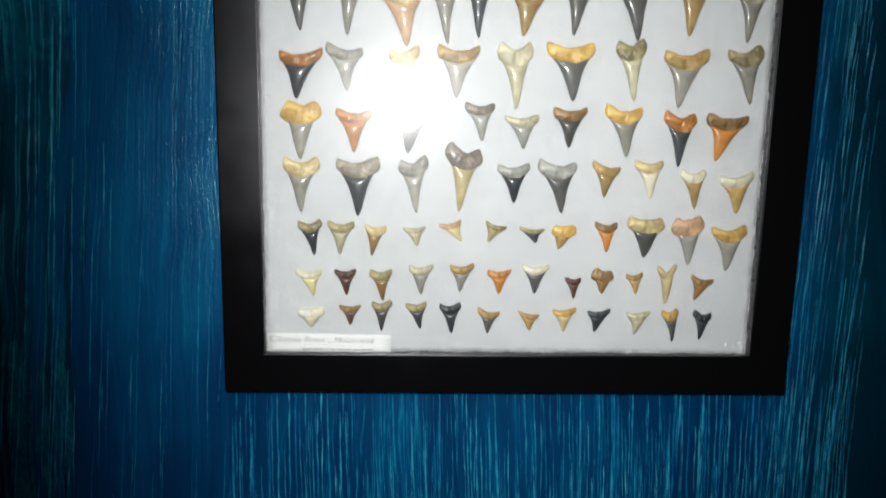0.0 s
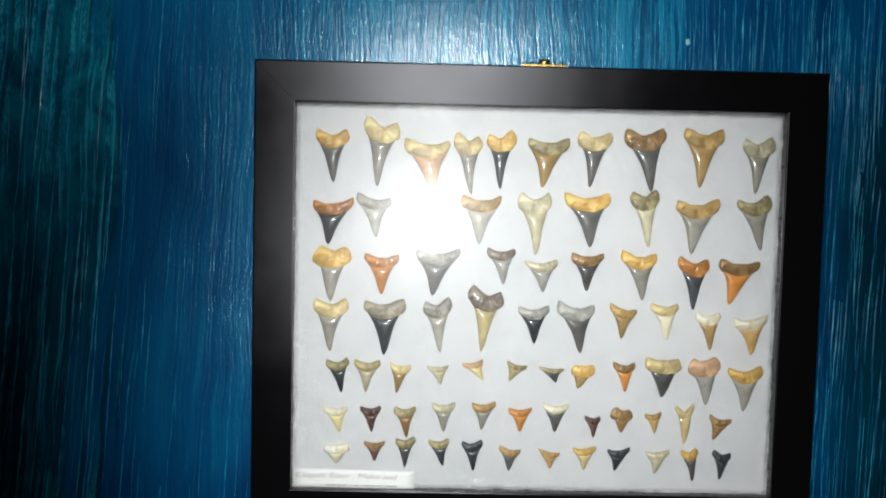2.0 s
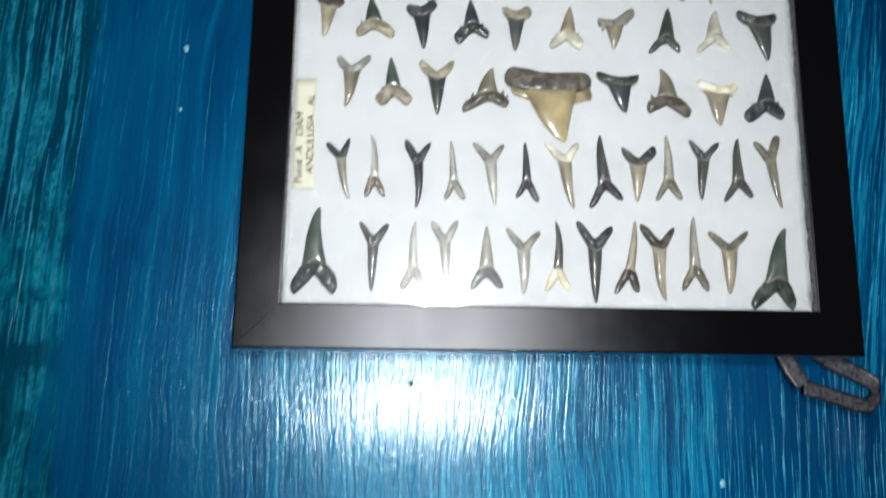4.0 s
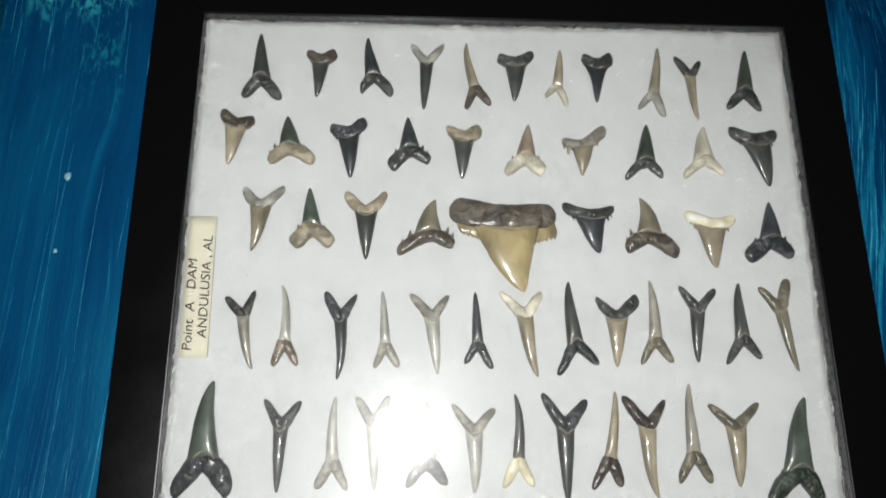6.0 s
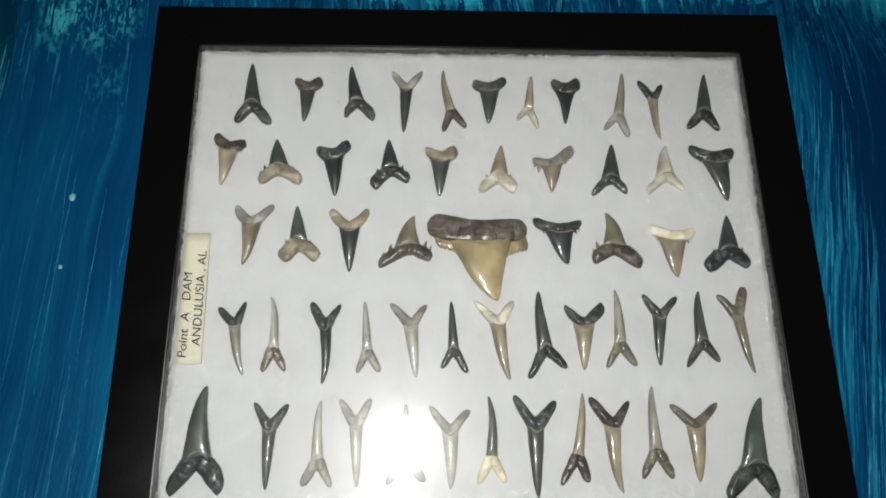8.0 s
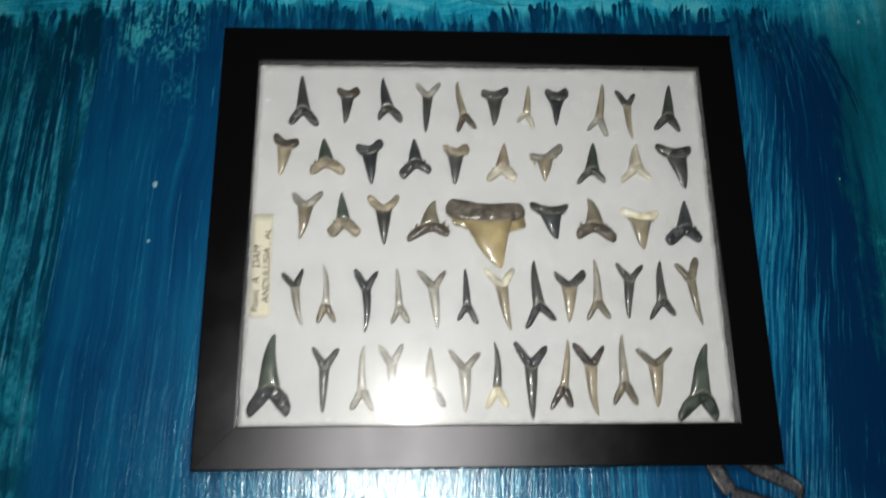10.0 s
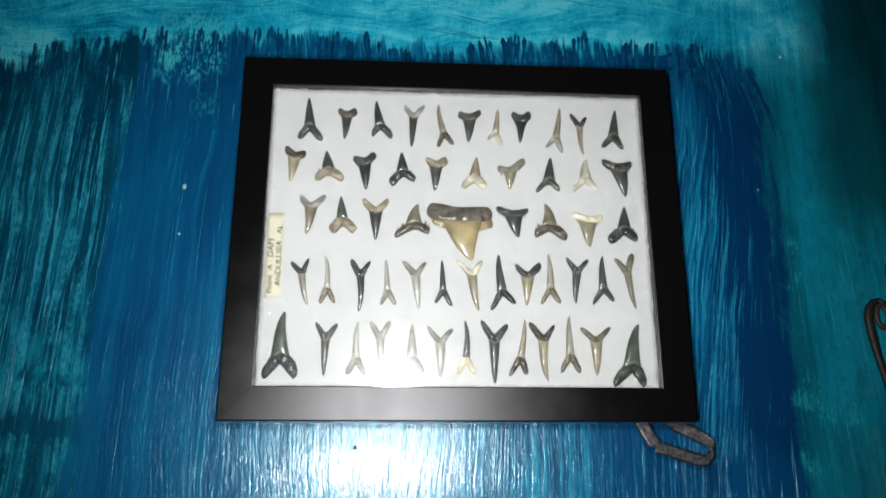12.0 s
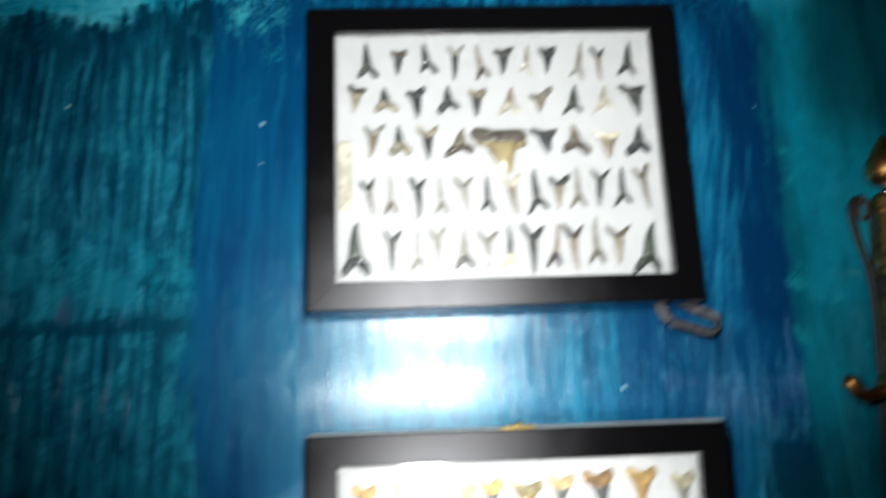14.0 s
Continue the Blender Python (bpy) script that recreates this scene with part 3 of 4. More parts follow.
FOAM = ridge_paint("pale_foam_strokes", (0.008, 0.36, 0.50), (0.025, 0.48, 0.62), (0.09, 0.62, 0.74), 0.0)
TEAL = ridge_paint("dark_teal_strokes", (0.002, 0.13, 0.21), (0.004, 0.22, 0.32), (0.010, 0.36, 0.47), 0.0)
ridges(70, 0.240, 0.345, 1.24, 1.53, (0.02, 0.09), (0.0004, 0.0016), 0.01, 15, "fine teal brush lines beside the dagger", TEAL, 0.0, 0.04)
sweeps(190, -0.42, 0.12, 1.694, 1.80, (0.02, 0.11), (0.0003, 0.0011), -0.05, 21, "pale level brush lines along the turquoise band", FOAM)
sweeps(220, -0.42, 0.10, 1.697, 1.80, (0.015, 0.07), (0.0003, 0.0013), -0.08, 22, "dark level brush lines along the turquoise band", TEAL)
PAINT_LIGHT = plain("pale_dried_paint", (0.30, 0.66, 0.74), 0.3, 0, 500, 0.2)
for n, (bx, bz, size) in enumerate([(-0.1935, 1.5632, 0.0016), (0.090, 1.337, 0.0016), (0.258, 1.683, 0.0012), (-0.194, 1.528, 0.0009), (0.226, 1.57, 0.0006), (-0.354, 1.582, 0.0014)]):
    paint_blob(bx, bz, size, n * 3.1)

CHIP = plain("dark_paint_chip", (0.004, 0.03, 0.07), 0.5, 0, 500, 0.3)
chip = bmesh.new()
bmesh.ops.create_icosphere(chip, subdivisions=1, radius=1.0)
for v in chip.verts:
    v.co = Vector((v.co.x * 0.0011, v.co.y * 0.0005, v.co.z * 0.0015)) * (1 + 0.4 * noise.noise(v.co * 2.1))
part("paint_chip", chip, CHIP, wall, "dark chip in the paint").location = (-0.067, -0.0002, 1.3845)


# ---- the two display cases ----
HALF_W, HALF_H, RAIL = 0.1512, 0.1248, 0.0205


def rail(kind, depth):
    """One mitred side of the frame, lying along x below the middle; its profile runs from the outer back to the inner back."""
    half, drop = (HALF_W, HALF_H) if kind in ("bottom", "top") else (HALF_H, HALF_W)
    lip = RAIL + 0.0010
    profile = [(0.0, depth), (0.0, 0.0011), (0.0003, 0.0004), (0.0010, 0.0), (lip - 0.0006, 0.0), (lip - 0.0002, 0.00012), (lip, 0.0005), (lip, 0.0016), (lip - 0.0008, 0.0016), (lip - 0.0008, 0.0090), (0.004, depth)]
    rings = []
    for s in (-1, 1):
        rings.append([(s * (half - d - 0.00008), h, -drop + d) for d, h in profile])
    bm = loft(bmesh.new(), rings)
    turn = {"bottom": 0, "right": -90, "top": 180, "left": 90}[kind]
    bmesh.ops.transform(bm, matrix=pose(0, 0, 0, 0, turn, 0), verts=bm.verts)
    return bm


def fibres(case, iw, ih, seed):
    """Loose hairs of the cotton, denser along the rim, in one mesh."""
    rng, verts, faces = random.Random(int(seed * 10)), [], []
    for n in range(4800):
        x, z = rng.uniform(-iw, iw), rng.uniform(-ih, ih)
        if n % 3:
            if rng.random() < iw / (iw + ih):
                z = rng.choice((-1, 1)) * (ih - abs(rng.gauss(0, 0.0022)))
            else:
                x = rng.choice((-1, 1)) * (iw - abs(rng.gauss(0, 0.0022)))
        turn, curve, length = rng.uniform(0, math.tau), rng.gauss(0, 1.2), rng.uniform(0.0015, 0.006)
        lift, wide = rng.uniform(0.0001, 0.0009), rng.uniform(0.00003, 0.00009)
        # Every third hair is a short wide white fleck, added as a glint.
        if n % 3 == 0:
            length, wide, lift = rng.uniform(0.0003, 0.0010), rng.uniform(0.00010, 0.00022), 0.0012
        tip = rng.gauss(0, 0.35) * wide
        first = len(verts)
        for k in range(6):
            t = k / 5
            y = 0.0055 - lift * math.sin(math.pi * t)
            verts += [(x - wide * math.sin(turn), y - tip, z + wide * math.cos(turn)), (x + wide * math.sin(turn), y + tip, z - wide * math.cos(turn))]
            x, z = max(-iw, min(iw, x + length / 5 * math.cos(turn))), max(-ih, min(ih, z + length / 5 * math.sin(turn)))
            turn += curve / 5
            if k:
                b = first + 2 * k
                faces.append((b - 2, b - 1, b + 1, b))
    mesh = bpy.data.meshes.new("cotton_hairs")
    mesh.from_pydata(verts, [], faces)
    mesh.materials.append(HAIR)
    ob = new("cotton_hairs", mesh)
    ob.parent = case
    return tagged(ob, "loose white cotton hairs", "", "", "stuff")


HAIR = plain("cotton_hair", (0.92, 0.92, 0.92), 0.3, 0, 300, 0.05)
HAIR.node_tree.nodes["Principled BSDF"].inputs["Coat Weight"].default_value = 1.0
HAIR.node_tree.nodes["Principled BSDF"].inputs["Coat Roughness"].default_value = 0.2


def display_case(matrix, depth, label, seed):
    case = thing("display_case", matrix, label, "display case", "framed tooth cases")
    for kind in ("bottom", "right", "top", "left"):
        part("frame_rail", rail(kind, depth), LACQUER, case, "", False)
    for side in (-1, 1):
        lip_x, lip_z = HALF_W - RAIL - 0.0010, HALF_H - RAIL - 0.0010
        xs, zs = sorted((side * lip_x, side * (lip_x + 0.0007))), sorted((side * lip_z, side * (lip_z + 0.0007)))
        part("spacer_strip", box(bmesh.new(), xs[0], xs[1], 0.0017, 0.0088, -lip_z, lip_z), SPACER, case, "dull grey spacer under the glass", False)
        part("spacer_strip", box(bmesh.new(), -lip_x - 0.0007, lip_x + 0.0007, 0.0017, 0.0088, zs[0], zs[1]), SPACER, case, "dull grey spacer under the glass", False)
    iw, ih = HALF_W - RAIL - 0.0011, HALF_H - RAIL - 0.0011
    part("back_panel", box(bmesh.new(), -HALF_W + 0.006, HALF_W - 0.006, depth - 0.003, depth - 0.0005, -HALF_H + 0.006, HALF_H - 0.006), BOARD, case, "brown backing board", False)
    bm = bmesh.new()
    nx, nz = 96, 76
    grid = []
    for j in range(nz + 1):
        row = []
        for i in range(nx + 1):
            x, z = (2 * i / nx - 1) * iw, (2 * j / nz - 1) * ih
            p = Vector((x, seed, z))
            lift = 0.0007 * noise.noise(p * 45) + 0.00035 * noise.noise(p * 190) + 0.00018 * noise.noise(p * 520)
            rim = max(abs(x) / iw, abs(z) / ih)
            row.append(bm.verts.new((x, 0.0056 - lift + 0.0005 * max(0.0, (rim - 0.97) / 0.03) ** 2, z)))
        grid.append(row)
    for j in range(nz):
        for i in range(nx):
            bm.faces.new((grid[j][i], grid[j][i + 1], grid[j + 1][i + 1], grid[j + 1][i]))
    wool = part("cotton_wool", bm, COTTON, case, "white cotton wool filling")
    solid = wool.modifiers.new("thick", "SOLIDIFY")
    solid.thickness, solid.offset = 0.004, -1
    fibres(case, iw, ih, seed)
    pane = part("glass_pane", box(bmesh.new(), -iw - 0.0008, iw + 0.0008, 0.0011, 0.0015, -ih - 0.0008, ih + 0.0008), GLASS, case, "clear glass pane with a rough gloss added for bloom", False)
    pane.visible_shadow = False
    return case


LOWER = display_case(pose(0.0012, -0.0272, 1.1852, 5.15), 0.0158, "black framed glass case of ochre-rooted fossil teeth, leaning forward", 3.0)
UPPER = display_case(pose(0.0, -0.0317, 1.5245, 0.82), 0.0295, "black framed glass case of slender dark fossil teeth", 11.0)

# brass catch and grey edge strip on the top of the lower case
bm = box(bmesh.new(), -0.0115, 0.0135, 0.0030, 0.0135, HALF_H - 0.0005, HALF_H + 0.0012, 0.0004)
catch = part("catch", bm, BRASS, LOWER, "small brass catch", False)
part("knob", tube([(0.001, 0.0075, HALF_H + 0.001), (0.001, 0.0075, HALF_H + 0.0042)], 0.0032), BRASS, catch)
for cx in (-0.009, -0.006, 0.006, 0.010):
    part("rivet", tube([(cx, 0.006, HALF_H + 0.001), (cx, 0.006, HALF_H + 0.0026)], 0.0011), BRASS, catch)
part("edge_strip", box(bmesh.new(), -HALF_W + 0.001, HALF_W - 0.001, 0.0060, 0.0145, HALF_H - 0.0004, HALF_H + 0.0006, 0.0003), GREY_EDGE, LOWER, "dull grey edge strip", False)


# ---- the teeth ----
# style: share of the length that is root at the middle, half thickness of the root at the middle and of its lobes (shares of the length),
# roundness of the bend, bluntness of the lobes, half width of the crown (share of the root's width), its flare, its bulge, size of the cusplets
STYLES = {
    "M": (0.410, 0.155, 0.125, 0.34, 3.6, 0.195, 1.05, 0.70, 0.0), "F": (0.46, 0.200, 0.170, 0.7, 6.0, 0.250, 0.60, 0.74, 0.0),
    "T": (0.35, 0.118, 0.112, 0.42, 4.2, 0.240, 0.34, 0.66, 0.085), "A": (0.40, 0.090, 0.080, 0.34, 3.4, 0.215, 0.30, 0.72, 0.0),
    "C": (0.45, 0.122, 0.124, 0.42, 6.0, 0.220, 0.20, 0.82, 0.120), "V": (0.375, 0.072, 0.056, 0.13, 3.4, 0.165, 0.30, 0.66, 0.05),
    "W": (0.40, 0.085, 0.088, 0.25, 3.6, 0.215, 0.34, 0.64, 0.080), "Y": (0.42, 0.10, 0.085, 0.20, 3.0, 0.24, 0.35, 0.66, 0.0),
    "G": (0.365, 0.145, 0.150, 0.45, 5.0, 0.275, 0.30, 0.72, 0.0),
}
WORDS = {"M": "broad", "F": "stout", "T": "flat-rooted", "A": "arched", "C": "side-cusped", "V": "slender fork-rooted", "W": "large", "Y": "forked", "G": "very large"}


def bend(s, e):
    """How far the root's middle line has fallen at s, from 0 in the middle to 1 at the ends; e rounds the bend."""
    return (math.sqrt(s * s + e * e) - e) / (math.sqrt(1 + e * e) - e)


def tooth_root(length, width, skew, style, rng):
    """The root: a bent bar whose two ends are the lobes, with a groove in the middle."""
    share, mid, lobe, e, blunt = style[:5]
    if length < 0.019 and e > 0.48:
        share, mid, lobe = share * 1.28, mid * 1.32, lobe * 1.40
    mid, lobe, half = mid * length, lobe * length, width / 2
    crest = share * length - mid
    slope = (bend(1, e) - bend(0.9, e)) / 0.1 * crest / half
    lean = 1 / math.sqrt(1 + slope * slope)
    low = lobe * lean * 0.95
    thick = max(0.0023, min(0.0056, 0.26 * width + 0.0008))
    shift, lop = rng.random() * 90, rng.gauss(0, 0.10)
    cut = (0.75 if blunt == 3.6 else 0.45 if length < 0.03 else 0.0) + 0.4 * noise.noise(Vector((shift, 2.2, 8.8)))
    wavy = 0.12 if mid > 0.15 * length else 0.34
    steps, line = 30, []
    for k in range(steps + 1):
        s = math.sin(math.pi / 2 * (-1 + 2 * k / steps)) * 0.5 + (-1 + 2 * k / steps) * 0.5
        u = s * half
        line.append((s, u, low + (crest - low) * (1 - bend(s, e)) + skew * u))
    rings = []
    for k, (s, u, z) in enumerate(line):
        (_, ua, za), (_, ub, zb) = line[max(0, k - 1)], line[min(steps, k + 1)]
        run = math.hypot(ub - ua, zb - za)
        nu, nz = -(zb - za) / run, (ub - ua) / run
        a = abs(s)
        body = mid + (lobe * (1 + lop * s) - mid) * min(1.0, a / 0.45) ** 1.3
        end = blunt * (1.25 + 0.9 * noise.noise(Vector((shift, 9.3, math.copysign(4.7, s)))))
        full = body
        body *= math.sqrt(max(0.0, 1 - a ** end)) * 0.985 + 0.015
        body *= 1 + 0.10 * noise.noise(Vector((s * 2.2 + shift, 1.5, 0))) + 0.05 * noise.noise(Vector((s * 6.5 + shift, 4.5, 0)))
        drift = 0.10 * lobe * noise.noise(Vector((s * 3.1 + shift, 7.5, 0))) - (full - body) * cut
        deep = thick * (0.22 + 0.78 * math.sqrt(max(0.0, 1 - a ** 4))) * (1 - 0.20 * a) * (1 - 0.13 * math.exp(-((s / 0.07) ** 2)) + 0.12 * math.exp(-(((a - 0.26) / 0.16) ** 2)))
        ring = []
        for n in range(14):
            c, d = math.cos(math.tau * n / 14), math.sin(math.tau * n / 14)
            rough = 1 + 0.08 * noise.noise(Vector((s * 5 + shift, c * 2.2, d * 2.2))) + (0.11 if 0.38 < e < 0.5 else 0.06) * noise.noise(Vector((s * 13 + shift, c * 4, d * 4)))
            facet = 1 + wavy * noise.noise(Vector((s * 3.4 + shift, c * 1.5, 6.1))) + wavy * 0.35 * noise.noise(Vector((s * 9 + shift, c * 3.2, 2.6)))
            r = math.copysign(abs(c) ** 0.85, c) * body * rough + drift
            ring.append((u + nu * r, -math.copysign(abs(d) ** 0.7, d) * deep / 2 * rough * (facet if d > 0 else 1.0), z + nz * r))
        rings.append(ring)
    return loft(bmesh.new(), rings), share * length, thick


def tooth_crown(length, width, skew, style, bow, high, thick, rng):
    """The crown: a bowed blade, keeled towards the viewer, that spreads into shoulders where it meets the root."""
    base, flare, bulge = style[5:8]
    half, start = base * width, high * 0.80
    shift, rings, steps = rng.random() * 90, [], 22
    for k in range(steps + 1):
        t = (k / steps) ** 0.9
        h = half * ((1 - t ** (1.7 if base < 0.17 else 1.2)) ** bulge + flare * (1 - t) ** 5) + 0.00030
        h *= 1 + 0.035 * noise.noise(Vector((t * 4 + shift, 0, 0))) + 0.03 * noise.noise(Vector((t * 14 + shift, 3, 0)))
        deep = thick * 0.92 * (1 - t) ** 0.62 * (0.42 + 0.58 * min(1.0, t / 0.13)) + 0.0005
        level, swell = start + (length - start) * t, min(0.0010, 0.05 * length) * math.sin(math.pi * t ** 0.8)
        side = bow * length * 2.6 * t * (1 - t) * (0.6 + 0.8 * t)
        ring = []
        for n in range(16):
            c, d = math.cos(math.tau * n / 16), math.sin(math.tau * n / 16)
            back = -0.30 * high * abs(c) ** 1.6 * (1 - t) ** 6
            ring.append((side + c * h, -math.copysign(abs(d) ** 0.85, d) * deep / 2 * (1.0 if d > 0 else 0.6) - swell, level + back + skew * c * h * (1 - t) ** 2))
        rings.append(ring)
    return loft(bmesh.new(), rings)


def tooth_collar(length, width, skew, style, high, thick, rng):
    """The neck: a thin raised line along the edge of the root, across the crown."""
    e, half, crest = style[3], style[5] * width * 1.12, high
    shift, pts = rng.random() * 90, []
    for k in range(13):
        s = -1 + k / 6
        fall = bend(s * half / (width / 2), e) * (style[0] - style[1]) * length * 0.80
        pts.append((s * half, -thick * 0.47 * math.sqrt(max(0.0, 1 - 0.7 * s * s)) - 0.0001, crest - fall - 0.0001 + skew * s * half + 0.0004 * noise.noise(Vector((s * 4 + shift, 0, 1)))))
    return tube(pts, [(0.05 * thick + 0.00016) * (1 - 0.5 * abs(-1 + k / 6)) for k in range(13)], 6)


def cusplet(size, u, foot, side):
    """One of the small side points between crown and root."""
    return tube([(u, 0, foot - size * 0.4), (u + side * size * 0.10, -0.0004, foot + size * 0.45), (u + side * size * 0.16, -0.0004, foot + size * 1.05)], [size * 0.40, size * 0.24, size * 0.03], 8)


def shark_tooth(case, x, z, length, turn, width, skew, code, bow, rng):
    """A tooth that lies on the cotton: x, z of the root's far edge, its length and root width (mm), the way its tip points, the root's slant,
    its form and colours, and how far the crown's middle bows to the right."""
    style = STYLES[code[0]]
    if case is UPPER and 90 < turn < 270:
        reach = 2.0 if code[0] == "G" else 1.4
        z, length = z + reach, length + reach * 0.8
    length, width, skew = length / 1000 * (1.14 if case is LOWER else 1.0 if code[0] == "G" else 1.04), width / 1000, max(-0.4, min(0.4, skew))
    crown_word, root_word = (TINTS[k][0].replace("_", " ") for k in code[1:3])
    words = f"{WORDS[code[0]]} fossil tooth, {crown_word} crown, {root_word} root, on cotton"
    place = case.matrix_world @ Matrix.Translation((x / 1000, 0.0050, z / 1000)) @ pose(0, 0, 0, 0, turn, 0)
    tooth = thing("shark_tooth", place, words, "tooth", "fossil teeth in the lower case" if case is LOWER else "fossil teeth in the upper case")
    bm, high, thick = tooth_root(length, width, skew, style, rng)
    part("root", bm, root_bone(code[2]), tooth)
    part("crown", tooth_crown(length, width, skew, style, bow * math.cos(radians(turn)), high, thick, rng), enamel(code[1]), tooth)
    if code[0] in "CAVWYGT":
        part("neck_line", tooth_collar(length, width, skew, style, high, thick, rng), root_bone("g" if code[2] in "KDNHRBgd" else "T"), tooth)
    size = style[8] * width
    for side in (-1, 1) if size else ():
        for rank in (0, 1) if code[0] in "CT" else (0,):
            if code[0] == "V" and rng.random() < 0.35:
                continue
            big = size * (1.15, 0.7)[rank] * rng.uniform(0.75, 1.15)
            u = side * (style[5] * width * 1.10 + size * (0.55 + 0.95 * rank))
            foot = high - bend(2 * u / width, style[3]) * (style[0] - style[1]) * length * 0.80 + skew * u
            part("cusplet", cusplet(big, u, foot, side), enamel(code[1]), tooth)
    for side in (-1, 1) if code[0] == "G" else ():
        rings = []
        for k in range(25):
            u = side * width * (0.14 + 0.0135 * k)
            deep = thick * 0.32 * (1 - 0.026 * k)
            low = high * (1.38 - 0.013 * k + (0.05, 0.0, -0.04)[k % 3] + 0.08 * noise.noise(Vector((k * 0.9, side, 0)))) if k < 24 else high * 0.95
            rings.append([(u, 0.0004 - deep * math.sin(a), (high * 0.6 + low) / 2 + (low - high * 0.6) / 2 * math.cos(a) + skew * u) for a in (math.tau * n / 10 for n in range(10))])
        part("shoulder", loft(bmesh.new(), rings), enamel(code[1]), tooth, "ragged amber enamel shoulder")
    return tooth


RNG = random.Random(7)


def teeth_row(case, rows, bows=()):
    for n, row in enumerate(rows):
        shark_tooth(case, *row, bows[n] if n < len(bows) else RNG.gauss(0, 0.012), RNG)


teeth_row(LOWER, [
    (-110.8, 89.9, 24.6, 178, 18.7, -0.02, 'MDY'), (-84.0, 95.7, 31.3, 184, 19.9, -0.13, 'MGy'), (-60.5, 86.1, 27.3, 173, 25.6, -0.15, 'Moy'),
    (-39.0, 89.0, 28.2, 175, 15.5, -0.20, 'MGy'), (-20.8, 90.5, 26.5, 180, 16.0, 0.13, 'MKY'), (4.9, 88.0, 23.4, 187, 23.4, 0.14, 'Mtv'),
    (29.6, 92.1, 26.2, 185, 18.8, 0.06, 'MDy'), (55.3, 94.3, 29.8, 172, 23.0, -0.07, 'MDn'), (87.6, 94.9, 27.7, 183, 22.8, 0.03, 'Mtm'),
    (117.1, 90.6, 26.1, 182, 17.6, 0.06, 'MGP')])
teeth_row(LOWER, [
    (-109.2, 53.0, 21.6, 187, 22.8, 0.21, 'MKO'), (-88.1, 55.5, 19.7, 176, 19.5, -0.17, 'MSg'), (-57.6, 54.9, 20.6, 183, 16.2, 0.22, 'Moy'),
    (-30.4, 56.6, 22.9, 182, 23.1, 0.03, 'MGm'), (-2.1, 58.6, 29.2, 178, 19.1, -0.02, 'MPP'), (25.7, 59.5, 25.9, 175, 26.0, -0.09, 'MDY'),
    (56.5, 61.3, 27.0, 174, 16.2, 0.01, 'MPv'), (86.0, 57.1, 25.9, 186, 24.3, 0.17, 'MGm'), (115.3, 59.1, 25.6, 170, 19.0, -0.05, 'MGv')])
teeth_row(LOWER, [
    (-109.4, 28.0, 26.2, 182, 18.5, 0.06, 'FGY'), (-83.2, 24.3, 19.2, 180, 19.7, -0.00, 'MOO'), (-52.8, 27.4, 22.2, 187, 25.1, 0.18, 'MDg'),
    (-19.5, 28.8, 17.4, 175, 16.1, -0.10, 'MSb'), (2.4, 22.8, 15.3, 176, 18.3, -0.05, 'MSP'), (27.2, 27.2, 18.2, 180, 18.6, 0.03, 'MDn'),
    (54.6, 28.4, 23.2, 174, 20.3, -0.16, 'MGY'), (84.5, 25.8, 24.8, 179, 17.8, -0.13, 'MKO'), (110.0, 25.3, 22.0, 193, 22.4, 0.19, 'MOn')])
teeth_row(LOWER, [
    (-110.3, -0.3, 25.1, 180, 19.4, 0.02, 'MGy'), (-81.3, -0.0, 26.7, 180, 23.4, 0.05, 'MKT'), (-53.0, 0.3, 25.2, 176, 16.3, 0.15, 'MGg'),
    (-26.4, 6.9, 30.2, 184, 19.3, -0.17, 'Mvb'), (-1.0, -2.0, 18.1, 178, 18.0, 0.02, 'MKS'), (21.4, 0.1, 24.3, 173, 21.1, -0.18, 'MDS'),
    (47.5, -1.2, 15.5, 182, 15.5, -0.21, 'Mtm'), (69.5, 1.0, 17.9, 175, 15.9, -0.07, 'Mcy'), (93.1, -3.4, 18.3, 174, 14.4, -0.09, 'Mtc'),
    (116.2, -5.1, 18.8, 176, 19.4, 0.08, 'Mmc')])
teeth_row(LOWER, [
    (-106.5, -32.9, 16.3, 172, 12.9, -0.01, 'MKv'), (-90.0, -33.1, 15.5, 182, 14.7, 0.02, 'MPv'), (-71.8, -34.7, 14.5, 188, 12.0, 0.03, 'Mty'),
    (-52.0, -35.4, 9.3, 171, 12.2, -0.08, 'MPP'), (-33.9, -32.9, 10.6, 146, 11.4, -0.57, 'Myo'), (-8.7, -33.4, 9.4, 205, 11.7, 0.16, 'Mvv'),
    (9.4, -35.4, 7.5, 161, 13.0, -0.83, 'MKv'), (27.5, -33.5, 11.9, 195, 12.1, 0.30, 'FtY'), (48.8, -31.8, 14.2, 177, 12.9, -0.08, 'MOn'),
    (69.9, -28.7, 19.1, 180, 19.7, -0.06, 'FDy'), (92.5, -28.3, 22.8, 177, 16.3, 0.07, 'FSo'), (114.9, -32.9, 21.4, 181, 20.0, 0.06, 'MGY')])
